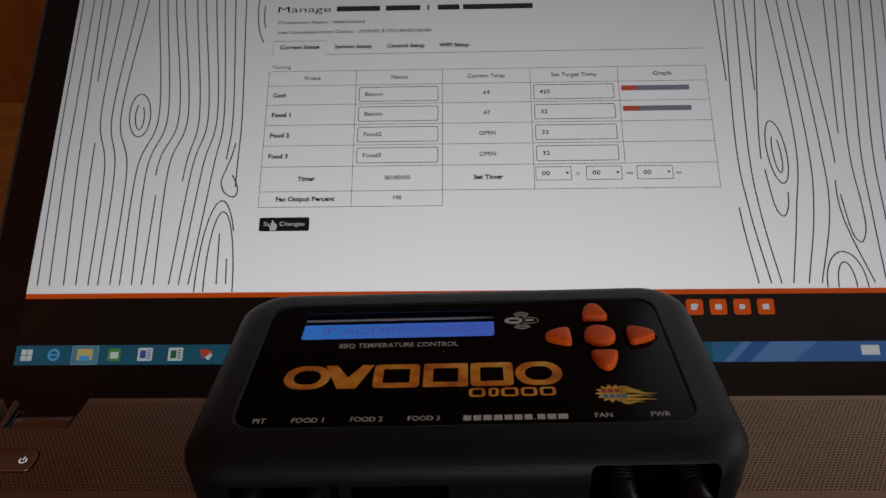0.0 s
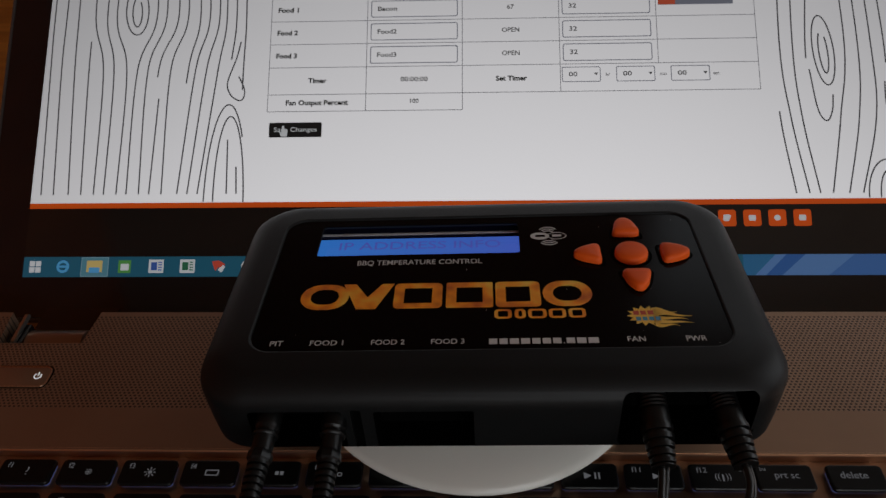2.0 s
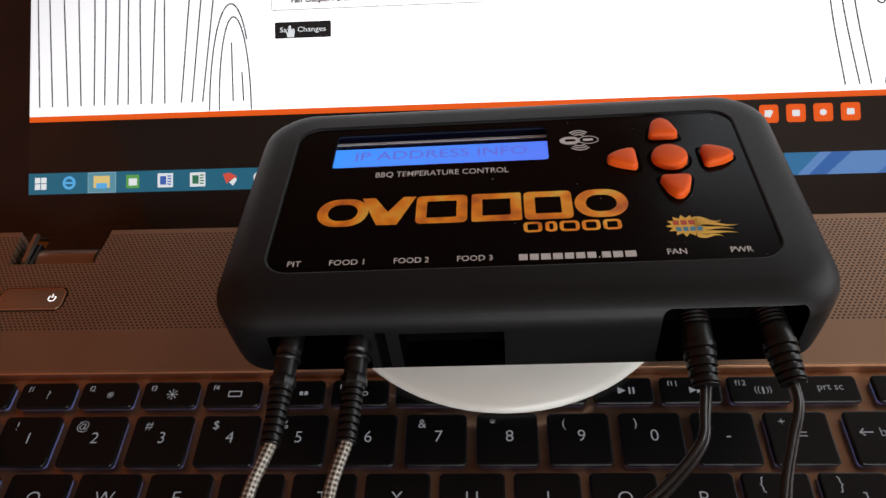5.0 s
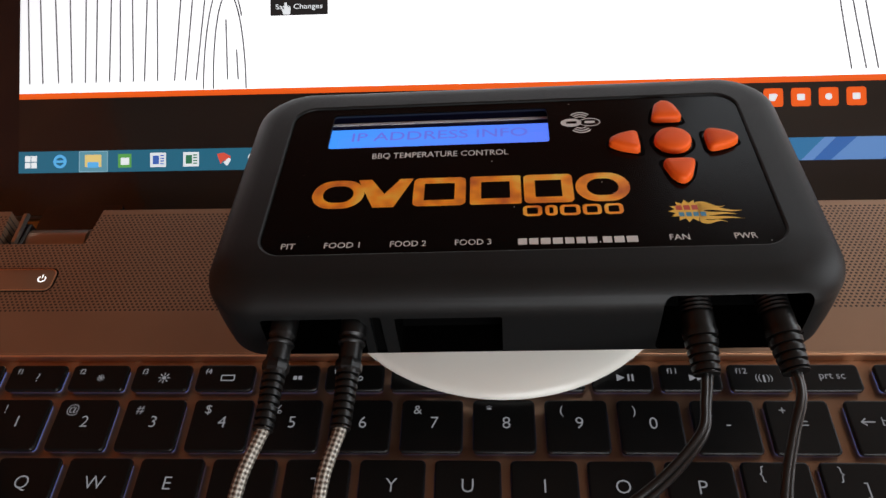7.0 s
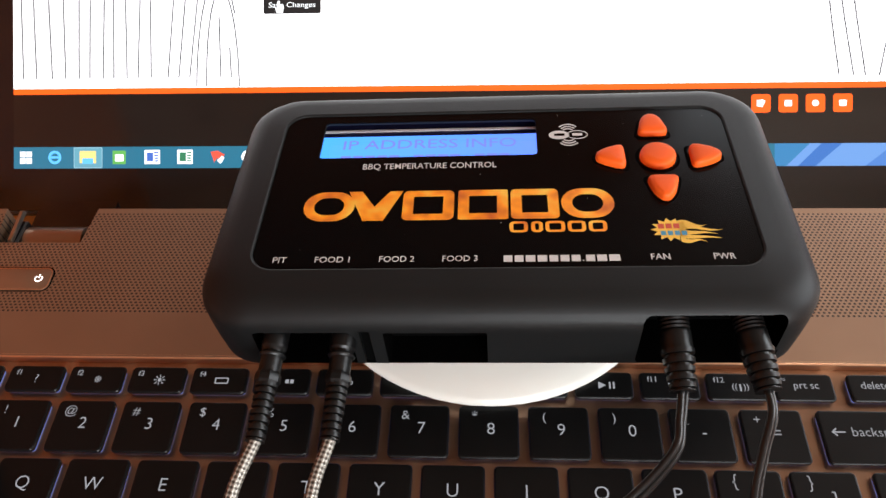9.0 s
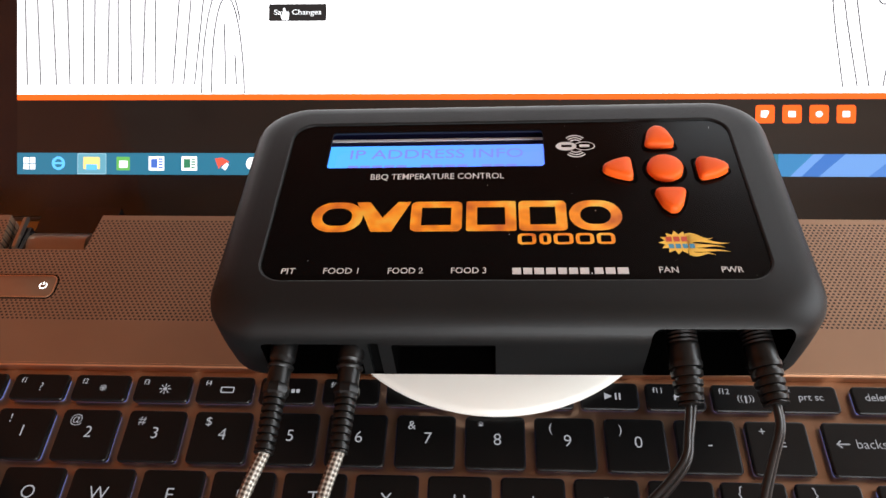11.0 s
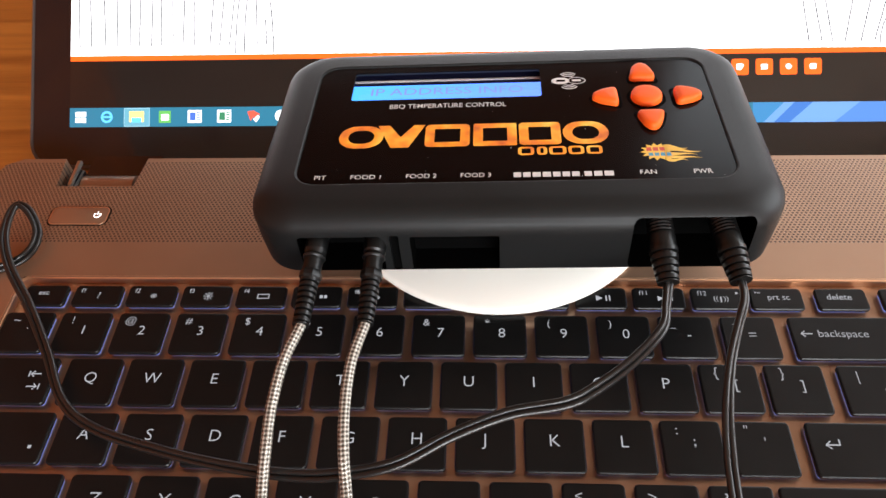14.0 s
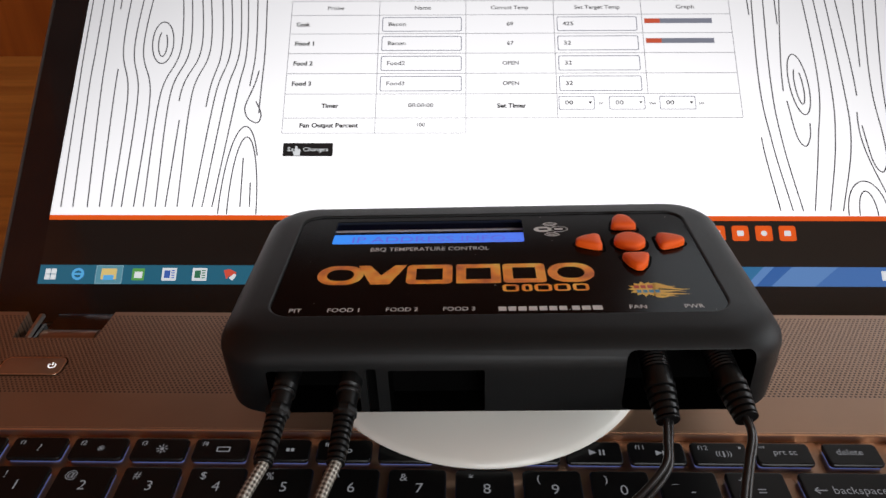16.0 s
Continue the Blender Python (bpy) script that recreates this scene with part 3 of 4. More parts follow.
bm = loft([[(x, y, -8) for x, y in lo_in(3)], [(x, y, -6) for x, y in lo], [(x, y, -1.0) for x, y in lo],
           [(x, y, 0.0) for x, y in lo_in(0.5)], [(x, y, 0.0) for x, y in lo_in(1.4)], [(x, y, -1.2) for x, y in lo_in(1.6)]])
lid = part("lid", bm, RIM, laptop, "slim dark lid with a thin metal rim", 40, LIDM)
o, i_ = lo_in(1.7), rrect(SX1 - SX0, SV1 - SV0, 0.3, 8, (SX0 + SX1) / 2, (SV0 + SV1) / 2)
bm = ring_flat(o, i_, -0.25)
for f in bm.faces:
    f.normal_flip() if f.normal.z < 0 else None
part("bezel", bm, BEZEL, lid, "glossy black glass bezel")
display = part("display", flat(rrect(SX1 - SX0, SV1 - SV0, 0.3, 2, (SX0 + SX1) / 2, (SV0 + SV1) / 2), -0.25), PAGE_DARK, laptop,
               "lit glossy screen showing a web page", None, LIDM)

L1, L2, L3, L4 = -0.20, -0.16, -0.12, -0.08


def ui(name, bm, material, label=""):
    return part(name, bm, material, display, label)


def rect(x0, x1, y0, y1, z, bm=None, r=0.0):
    return flat(rrect(x1 - x0, y1 - y0, r, 3 if r else 1, (x0 + x1) / 2, (y0 + y1) / 2), z, bm)


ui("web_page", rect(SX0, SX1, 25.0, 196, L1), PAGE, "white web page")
ui("footer_line", rect(SX0, SX1, 22.9, 25.0, L1), PAGE_ORANGE, "orange footer line")
ui("task_bar", rect(SX0, 119, SV0, 3.6, L1), BAR_TEAL, "teal task bar")
ui("task_bar_end", rect(119, SX1, SV0, 3.6, L1), BAR_MID, "blue end of the task bar")
ui("task_bar_stripe", flat([(119, SV0), (123, SV0), (131, 3.6), (119, 3.6)], L2), BAR_SEA, "sea-blue slanting field")
ui("task_bar_stripe", flat([(123, SV0), (127, SV0), (135, 3.6), (131, 3.6)], L2), BAR_PALE, "pale blue slanting stripe")
ui("task_bar_stripe", flat([(127, SV0), (133, SV0), (142, 3.6), (135, 3.6)], L2), BAR_BLUE, "dark blue slanting stripe")
ui("task_bar_stripe", flat([(133, SV0), (150, SV0), (160, 3.6), (142, 3.6)], L2), BAR_PALE, "pale blue slanting stripe")

# headings and tabs
ui("page_title", lettering("Manage", 3.3, -62.4, 160.3, L2, 'LEFT', 24.5, 0.0), PAGE_BOLD)
bm = bmesh.new()
for a, b in ((-34.6, -14.6), (-12, 4), (7.2, 8.0), (12, 22), (23.6, 55.5)):
    rect(a, b, 159.0, 161.8, L2, bm)
ui("title_bar", bm, PAGE_TEXT)
ui("status_text", lettering("Connection Status : Intermittent", 1.7, -61.4, 153.4, L2, 'LEFT', 40.0, 0.014), PAGE_TEXT)
ui("status_text", lettering("Last Connection from Device : 2019-03-31T22:43:02+00:00", 1.7, -61.2, 148.1, L2, 'LEFT', 70, 0.014), PAGE_TEXT)
for s, a, b in (("Current Status", -59.6, -41.6), ("System Setup", -34.7, -17.8), ("Control Setup", -10.9, 6.2), ("WIFI Setup", 12.8, 26.3)):
    ui("tab_text", lettering(s, 1.9, a, 140.1, L2, 'LEFT', b - a, 0.038), PAGE_BOLD)
bm = bmesh.new()
stroke([(-62.7, 136.2), (-62.7, 143.4), (-38.6, 143.4), (-38.6, 136.2), (130.6, 136.4)], 0.3, L2, bm)
ui("tab_frame", bm, PAGE_LINE)
ui("table_caption", lettering("Testing", 1.7, -62.6, 129.8, L2, 'LEFT', 8.6, 0.0), PAGE_TEXT)

# the table of probes
ROWS = (127.6, 120.2, 110.6, 100.6, 90.6, 80.6, 69.1, 62.0)
COLS = (-63.5, -24.2, 14.2, 53.0, 91.6, 130.4)
def table_line(p, q):
    bm = bmesh.new()
    stroke([p, q], 0.26, L2, bm)
    ui("table_line", bm, PAGE_LINE)


for n, v in enumerate(ROWS):
    table_line((COLS[0], v), (COLS[2] if n == 7 else COLS[5], v))
for n, x in enumerate(COLS):
    table_line((x, 127.6), (x, 80.6 if n == 4 else (62.0 if n < 3 else 69.1)))


def mid(a, b):
    return (a + b) / 2


for n, (s, w) in enumerate((("Probe", 7.2), ("Name", 7.2), ("Current Temp", 16.6), ("Set Target Temp", 20.0), ("Graph", 8.0))):
    ui("table_text", lettering(s, 1.9, mid(COLS[n], COLS[n + 1]), mid(ROWS[0], ROWS[1]), L2, 'CENTER', w, 0.014), PAGE_TEXT)
for n, (s, nm, cur, tgt) in enumerate((("Cook", "Bacon", "69", "425"), ("Food 1", "Bacon", "67", "32"), ("Food 2", "Food2", "OPEN", "32"), ("Food 3", "Food3", "OPEN", "32"))):
    v = mid(ROWS[n + 1], ROWS[n + 2])
    ui("row_name", lettering(s, 2.0, -61, v, L2, 'LEFT', 6.1 if n == 0 else 8.4, 0.038), PAGE_BOLD)
    for x0, x1, word in ((-22.8, 12.4, nm), (54.2, 89.4, tgt)):
        ui("input_box", ring_flat(rrect(x1 - x0, 7.4, 0.8, 3, mid(x0, x1), v), rrect(x1 - x0 - 0.7, 6.7, 0.6, 3, mid(x0, x1), v), L2), PAGE_GREY)
        ui("input_text", lettering(word, 1.9, x0 + 2.6, v, L3, 'LEFT', 1.55 * len(word), 0.014), PAGE_TEXT)
    ui("reading", lettering(cur, 1.9, mid(COLS[2], COLS[3]), v, L2, 'CENTER', 7.0 if len(cur) > 2 else 2.8, 0.014), PAGE_TEXT)
for v in (116.7, 106.6):
    ui("graph_bar", rect(92.6, 122.2, v - 1.2, v + 1.3, L2), PAGE_GREY, "grey graph bar")
    ui("graph_value", rect(92.6, 99.4, v - 1.1, v + 1.2, L3), PAGE_RED, "red graph value")
v = mid(ROWS[5], ROWS[6])
ui("row_name", lettering("Timer", 2.0, mid(COLS[0], COLS[1]), v, L2, 'CENTER', 7.4, 0.038), PAGE_BOLD)
ui("reading", lettering("00:00:00", 1.9, mid(COLS[1], COLS[2]), v + 0.2, L2, 'CENTER', 10.8, 0.014), PAGE_TEXT)
ui("row_name", lettering("Set Timer", 2.0, mid(COLS[2], COLS[3]), v, L2, 'CENTER', 12.4, 0.038), PAGE_BOLD)
for x0, unit, ux in ((53.6, "hr", 71.6), (74.9, "min", 93.2), (96.2, "sec", 113.8)):
    ui("select_box", ring_flat(rrect(15.2, 6.4, 0.6, 3, x0 + 7.6, 76.2), rrect(14.6, 5.8, 0.5, 3, x0 + 7.6, 76.2), L2), PAGE_GREY)
    ui("select_text", lettering("00", 1.9, x0 + 4.4, 76.2, L3, 'CENTER', 3.4, 0.014), PAGE_TEXT)
    ui("select_arrow", flat([(x0 + 12.6, 76.8), (x0 + 13.4, 75.7), (x0 + 14.2, 76.8)], L3), PAGE_TEXT)
    ui("unit_text", lettering(unit, 1.3, ux, 76.0, L2, 'CENTER', 0, 0.014), PAGE_TEXT)
v = mid(ROWS[6], ROWS[7])
ui("row_name", lettering("Fan Output Percent", 2.0, mid(COLS[0], COLS[1]), v, L2, 'CENTER', 25, 0.038), PAGE_BOLD)
ui("reading", lettering("100", 1.8, mid(COLS[1], COLS[2]), v + 0.3, L2, 'CENTER', 0, 0.014), PAGE_TEXT)
ui("save_button", rect(-62.4, -41.4, 51.3, 57.4, L2, None, 0.5), PAGE_BOLD, "black button")
ui("button_text", lettering("Save Changes", 1.85, -51.9, 54.4, L3, 'CENTER', 17.2, 0.005), ICON_WHITE)
cur = [(-57.6, 51.6), (-55.2, 51.6), (-54.9, 54.0), (-56.2, 54.4), (-56.4, 56.0), (-57.2, 56.0), (-57.3, 53.4), (-58.3, 53.9)]
ui("pointer", flat(cur, L4), ICON_WHITE, "white pointer")

# wood-grain drawing on both sides of the page
def grain_line(pts):
    pts = [p for p in pts if SX0 + 0.4 < p[0] < SX1 - 0.4 and p[1] <= 195.6]
    if len(pts) > 2:
        bm = bmesh.new()
        stroke(pts, 0.57, L2, bm)
        ui("grain_line", bm, GRAIN_LINE)


def strand(levels, xs, low=25.1, high=195.6):
    """A line of the grain that runs up the page, by its place at four heights."""
    lean = (xs[3] - xs[2]) * 0.35
    path = smooth_path([(x, v, 0) for x, v in zip((*xs, xs[3] + lean), (*levels, 200))], 16)
    grain_line([(p.x, p.y) for p in path if low <= p.y <= high])


def ring(kx, kv, a, b, t0=0.0, t1=6.2832, lean=0.06):
    grain_line([(kx + a * math.cos(t) - lean * b * math.sin(t), kv + b * math.sin(t)) for t in (t0 + (t1 - t0) * k / 40 for k in range(41))])


def bowl(kx, kv):
    """A line that turns back on itself below a knot."""
    grain_line([(p.x + kx, p.y + kv) for p in smooth_path([(-4.4, 12, 0), (-2.4, -4.5, 0), (0.6, -9.2, 0), (3.0, -5, 0), (3.8, 1.5, 0)], 7)])


def knot(kx, kv, a, b):
    ring(kx, kv, a, b)
    ring(kx, kv - b * 0.06, a * 0.42, b * 0.6, 2.0, 7.1)


WEST, EAST = (25, 80, 107, 166), (25, 58, 90, 160)
for xs in ((-152, -153.5, -154, -154), (-147, -149, -149, -149), (-141, -143.5, -144, -145), (-131, -131.6, -137, -135),
           (-127, -127.2, -132, -128), (-122, -121.9, -128, -123), (-118, -117.5, -111, -118), (-113, -113.2, -107, -114),
           (-104, -103.8, -98, -106), (-98, -93.6, -89, -96), (-94, -89.1, -85, -91), (-90, -84.4, -82, -87)):
    strand(WEST, xs)
for xs, low, high in (((-141,) * 4, 122, 196), ((-136, -137.6, -137.6, -138), 25.1, 94), ((-109, -108.8, -102, -110), 77, 196),
                      ((-109, -107.5, -107, -107), 25.1, 70), ((-100, -96.6, -93, -100), 72, 196), ((-83, -79.4, -78, -82), 84, 196),
                      ((-74, -74, -74, -77), 70, 196), ((-78, -79.6, -80, -80), 25.1, 52), ((-74, -77, -77, -77), 25.1, 43)):
    strand(WEST, xs, low, high)
knot(-119.5, 106.5, 4.7, 10.6)
ring(-65.5, 158, 5.4, 17, 2.2, 4.2)
ring(-66, 157, 2.0, 8, 2.3, 4.0)
ring(-77.3, 25.2, 6.0, 35, 0.0, 3.14, 0.02)
ring(-79.0, 25.2, 8.0, 40, 0.72, 3.14, 0.0)
tear = [(0.6, 20), (-0.8, 13), (-3.4, 5), (-4.0, 1), (-2.4, -3), (0.8, -5.2), (2.6, -4.6), (3.2, -1.5), (2.0, 2), (0.4, 5)]
grain_line([(p.x - 76.2, p.y + 72.2) for p in smooth_path([(*q, 0) for q in tear], 5)])
for xs in ((146, 141, 139, 142), (150, 145.3, 144, 147), (154, 160, 164, 161), (160, 167, 169, 166), (165, 173.4, 174, 171),
           (191, 190.5, 191, 198), (196, 195.5, 196, 203), (201, 200.5, 201, 208), (206, 206, 207, 213), (212, 212, 212, 219), (217, 217, 218, 223)):
    strand(EAST, xs)
for xs, low, high in (((139, 139, 139, 138), 118, 196), ((150, 150, 150, 151), 112, 196), ((150, 150, 149, 156), 80, 196),
                      ((178, 178, 179, 175), 79, 196), ((187, 187, 186, 192), 50, 196), ((182, 182, 182.5, 187), 92, 196),
                      ((141, 137, 137, 137), 25.1, 60), ((187, 178, 179, 179), 25.1, 73)):
    strand(EAST, xs, low, high)
knot(155.6, 85, 4.0, 14.6)
bowl(154, 65)
bowl(183.4, 53.4)
ring(175.6, 25.2, 8.0, 15, 0.0, 3.14, 0.0)
ring(175.6, 25.2, 3.6, 10.6, 0.0, 3.14, 0.0)

# footer buttons and task bar icons
for n, x in enumerate((114.2, 123.5, 132.8, 142.1)):
    ui("footer_button", rect(x - 3.3, x + 3.3, 14.4, 20.8, L2, None, 0.9), PAGE_ORANGE, "small orange square button")
    mark = ([(x - 1.5, 16.6), (x + 0.4, 16.3), (x + 1.5, 18.4), (x + 0.7, 19.0), (x - 1.4, 18.8)] if n == 0 else rrect(2.6 - 0.2 * (n == 2), 2.2, 0.4 + 0.7 * (n == 2), 4, x, 17.6))
    ui("button_mark", flat(mark, L3), ICON_WHITE)
TV = -0.2


def disc(cx, cy, r, n=18):
    return [(cx + r * math.cos(6.2832 * k / n), cy + r * math.sin(6.2832 * k / n)) for k in range(n)]


bm = bmesh.new()
for a, b in ((0, 0), (1, 0), (0, 1), (1, 1)):
    rect(-153.6 + a * 2.4, -151.5 + a * 2.4, -2.5 + b * 2.4, -0.4 + b * 2.4, L2, bm)
ui("task_icon", bm, ICON_WHITE, "white four-pane mark")
bm = ring_flat(disc(-140.4, TV, 2.5), disc(-140.4, TV, 1.5), L2)
rect(-142.0, -138.6, TV - 0.4, TV + 0.4, L2, bm)
ui("task_icon", bm, ICON_BLUE, "blue round mark")
ui("task_highlight", rect(-133.2, -122.4, -4.2, 3.4, L2), lit("bar_highlight", (0.10, 0.28, 0.36), 1.0), "pale highlighted task field")
ui("task_outline", ring_flat(rrect(10.8, 7.6, 0.1, 1, -127.8, -0.4), rrect(10.3, 7.1, 0.1, 1, -127.8, -0.4), L3), lit("bar_outline", (0.25, 0.42, 0.50), 1.0))
ui("task_icon", rect(-131.0, -124.8, TV - 2.2, TV + 2.3, L3, None, 0.3), ICON_YELLOW, "yellow folder mark")
ui("task_icon", rect(-130.0, -125.8, TV - 2.4, TV - 0.4, L4, None, 0.3), ICON_BLUE, "blue folder stand")
ui("task_icon", rect(-118.6, -113.6, TV - 2.6, TV + 2.4, L2, None, 0.2), ICON_GREEN, "green bag mark")
ui("task_icon", rect(-117.6, -114.4, TV - 1.6, TV + 1.0, L3, None, 0.2), ICON_WHITE)
for x, mt in ((-103.7, ICON_NAVY), (-91.5, lit("icon_dkgreen", (0.03, 0.16, 0.08), 1.0))):
    ui("task_icon", rect(x - 2.9, x + 2.9, TV - 2.6, TV + 2.6, L2, None, 0.2), ICON_WHITE, "white document mark")
    ui("icon_bar", rect(x - 2.0, x + 0.4, TV - 1.6, TV + 1.6, L3), mt)
    bm = bmesh.new()
    for k in range(4):
        rect(x + 0.8, x + 2.3, TV - 1.7 + k, TV - 1.2 + k, L3, bm)
    ui("icon_bar", bm, mt)
ui("task_icon", flat([(-82, TV + 1.8), (-80.6, TV - 2), (-79.4, TV - 0.4), (-78, TV - 2.2), (-76.8, TV + 0.8), (-79.4, TV + 2.2)], L2), ICON_RED, "red mark")
ui("task_icon", flat([(-79.6, TV - 1.4), (-78.2, TV - 2.6), (-76.8, TV - 0.4), (-77.6, TV + 0.4)], L3), ICON_WHITE)
ui("task_icon", flat(disc(-68.2, TV, 2.4), L2), ICON_WHITE, "white round mark")
ui("task_icon", rect(176.2, 183.2, -1.8, 2.0, L2, None, 0.3), ICON_WHITE, "white keyboard mark")
ui("task_icon", lettering("?", 3.6, 189.6, 0.0, L2, 'CENTER', 0, 0.02), ICON_WHITE)

# ---- the upturned white dish on the keys ----
dish = thing("dish", "upturned white glazed dish resting on the keys under the black box", "dish", pose(0.0188, 0.0620, 0.0002))
prof = [(55.3, 0.0), (55.9, 0.7), (55.8, 1.6), (54.2, 2.9), (50, 4.9), (45, 7.3), (40, 9.4), (37.2, 10.5), (35.6, 10.7), (34.4, 11.2),
        (33.2, 12.8), (32.2, 15.2), (31, 16.7), (29.4, 17.2), (27, 17.3), (1.0, 17.3)]
bm = loft([[(r * math.cos(6.28318 * k / 72), r * math.sin(6.28318 * k / 72), z) for k in range(72)] for r, z in prof])
part("dish_body", bm, CERAMIC, dish, smooth=50)

# ---- the black controller box ----
FACE = Matrix.Translation((0.0222, 0.0513, 0.0425)) @ Matrix(((0.99978, 0.00147, -0.02095, 0), (0.0, 0.99756, 0.06982, 0), (0.021, -0.0698, 0.99734, 0), (0, 0, 0, 1)))
box_thing = thing("controller_box", "black plastic temperature controller box with orange buttons, on the dish", "controller", FACE)


def round_poly(pts, r, n=5):
    """An outline with its corners rounded."""
    out = []
    m = len(pts)
    for i in range(m):
        p, a, b = Vector(pts[i]), Vector(pts[i - 1]), Vector(pts[(i + 1) % m])
        u, v = (a - p).normalized(), (b - p).normalized()
        k = min(r, (a - p).length * 0.45, (b - p).length * 0.45)
        s, e = p + u * k, p + v * k
        for j in range(n + 1):
            t = j / n
            q = s * (1 - t) ** 2 + p * 2 * t * (1 - t) + e * t * t
            out.append((q.x, q.y))
    return out


def case_loop(k, h, r):
    return [(x, y, h) for x, y in rrect(152.4 - 2 * k, 87.5 - 2 * k, r, 10, -0.1, -0.2)]


def label_loop(k, h, r):
    return [(x, y, h) for x, y in rrect(126 - 2 * k, 60.8 - 2 * k, r, 10, 0, 0)]


loops = [case_loop(3.6, -24.0, 11), case_loop(2.2, -23.7, 12), case_loop(1.3, -22.7, 12.5), case_loop(0.7, -17, 13), case_loop(0.3, -12, 13.5),
         case_loop(0.1, -8.4, 13.9), case_loop(0, -6.4, 14), case_loop(0.35, -4.6, 14), case_loop(1.5, -2.8, 13.6), case_loop(3.2, -1.3, 13),
         case_loop(5.2, -0.3, 12), case_loop(7.6, 0.25, 11), label_loop(-1.3, 0.5, 7.2), label_loop(-0.6, 0.6, 6.6), label_loop(-0.15, 0.35, 6.2), label_loop(-0.05, -0.3, 6.2)]
bm = loft(loops)
bmesh.ops.recalc_face_normals(bm, faces=bm.faces)
bmesh.ops.scale(bm, vec=(MM, MM, MM), verts=bm.verts)
solid_me = bpy.data.meshes.new("case")
bm.to_mesh(solid_me)
bm.free()
solid = new("case", solid_me)
cut = bmesh.new()


def cutter(x0, x1, y0, y1, h0, h1, r):
    """An opening in the front wall, rounded at its corners."""
    o2 = rrect(x1 - x0, h1 - h0, r, 4, (x0 + x1) / 2, (h0 + h1) / 2)
    loft([[(x, y0, h) for x, h in o2], [(x, y1, h) for x, h in o2]], True, cut)


cutter(32.6, 65.6, -52, -29, -22.8, -3.2, 2.2)
cutter(-61.5, -37.2, -52, -31, -22.8, -8.0, 1.2)
cutter(-29.2, -3.9, -52, -34.0, -22.8, -8.2, 0.6)
cutter(-35.0, -32.4, -52, -41.8, -22.8, -7.6, 0.5)
wide, slot = rrect(66.0, 22.5, 1.2, 5, -20.7, 22.3), rrect(61.9, 15.8, 1.2, 5, -20.7, 19.3)
loft([[(x, y, h) for x, y in o2] for o2, h in ((wide, -5.2), (wide, -0.95), (slot, -0.9), (slot, 5))], True, cut)
bmesh.ops.recalc_face_normals(cut, faces=cut.faces)
bmesh.ops.scale(cut, vec=(MM, MM, MM), verts=cut.verts)
cut_me = bpy.data.meshes.new("cut")
cut.to_mesh(cut_me)
cut.free()
cut_ob = new("cut", cut_me)
md = solid.modifiers.new("openings", 'BOOLEAN')
md.object, md.operation, md.solver = cut_ob, 'DIFFERENCE', 'EXACT'
bpy.context.view_layer.update()
done = bpy.data.meshes.new_from_object(solid.evaluated_get(bpy.context.evaluated_depsgraph_get()))
bpy.data.objects.remove(solid)
bpy.data.objects.remove(cut_ob)
done.name = "case"
done.materials.clear()
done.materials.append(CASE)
done.materials.append(CASE_SHADE)
# faces inside the openings take the shade-coloured copy
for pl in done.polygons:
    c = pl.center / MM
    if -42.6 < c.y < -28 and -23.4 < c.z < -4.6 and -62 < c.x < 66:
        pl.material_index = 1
done.polygons.foreach_set("use_smooth", [True] * len(done.polygons))
done.set_sharp_from_angle(angle=radians(32))
case = new("case", done)
case.parent = box_thing
case["label"] = "matt black plastic case with rounded edges"

# face label with the display window in it
win = rrect(61.9, 15.8, 1.2, 10, -20.7, 19.3)
bm = ring_flat(rrect(125.8, 60.6, 6.1, 10), win, 0.0)
face_label = part("face_label", bm, LABEL, box_thing, "glossy black printed face label")


def printed(name, bm, material, label=""):
    return part(name, bm, material, face_label, label)


# display sunk under the window
lcd = part("lcd_module", box(-53.4, 11.9, 11.3, 33.3, -5.0, -4.2), LCD_DARK, box_thing, "sunk display module")
part("lcd_screen", rect(-53.2, 11.7, 11.6, 25.7, -4.15), LCD_BLUE, lcd, "glowing blue display")
part("lcd_edge_glare", box(-53.0, 11.5, 27.7, 28.6, -4.2, -3.9), LCD_EDGE_GLARE, lcd, "thin edge strip, white for the glare along it")
bm = lettering("IP ADDRESS INFO", 4.0, -21, 21.7, -4.1, 'CENTER', 51, 0.004)
part("lcd_text", bm, LCD_INK, lcd)
bm = bmesh.new()
for k in range(14):
    if k not in (5, 10):
        rect(-46.5 + k * 3.55, -43.6 + k * 3.55, 13.6, 17.0, -4.1, bm)
part("lcd_text", bm, LCD_INK, lcd)

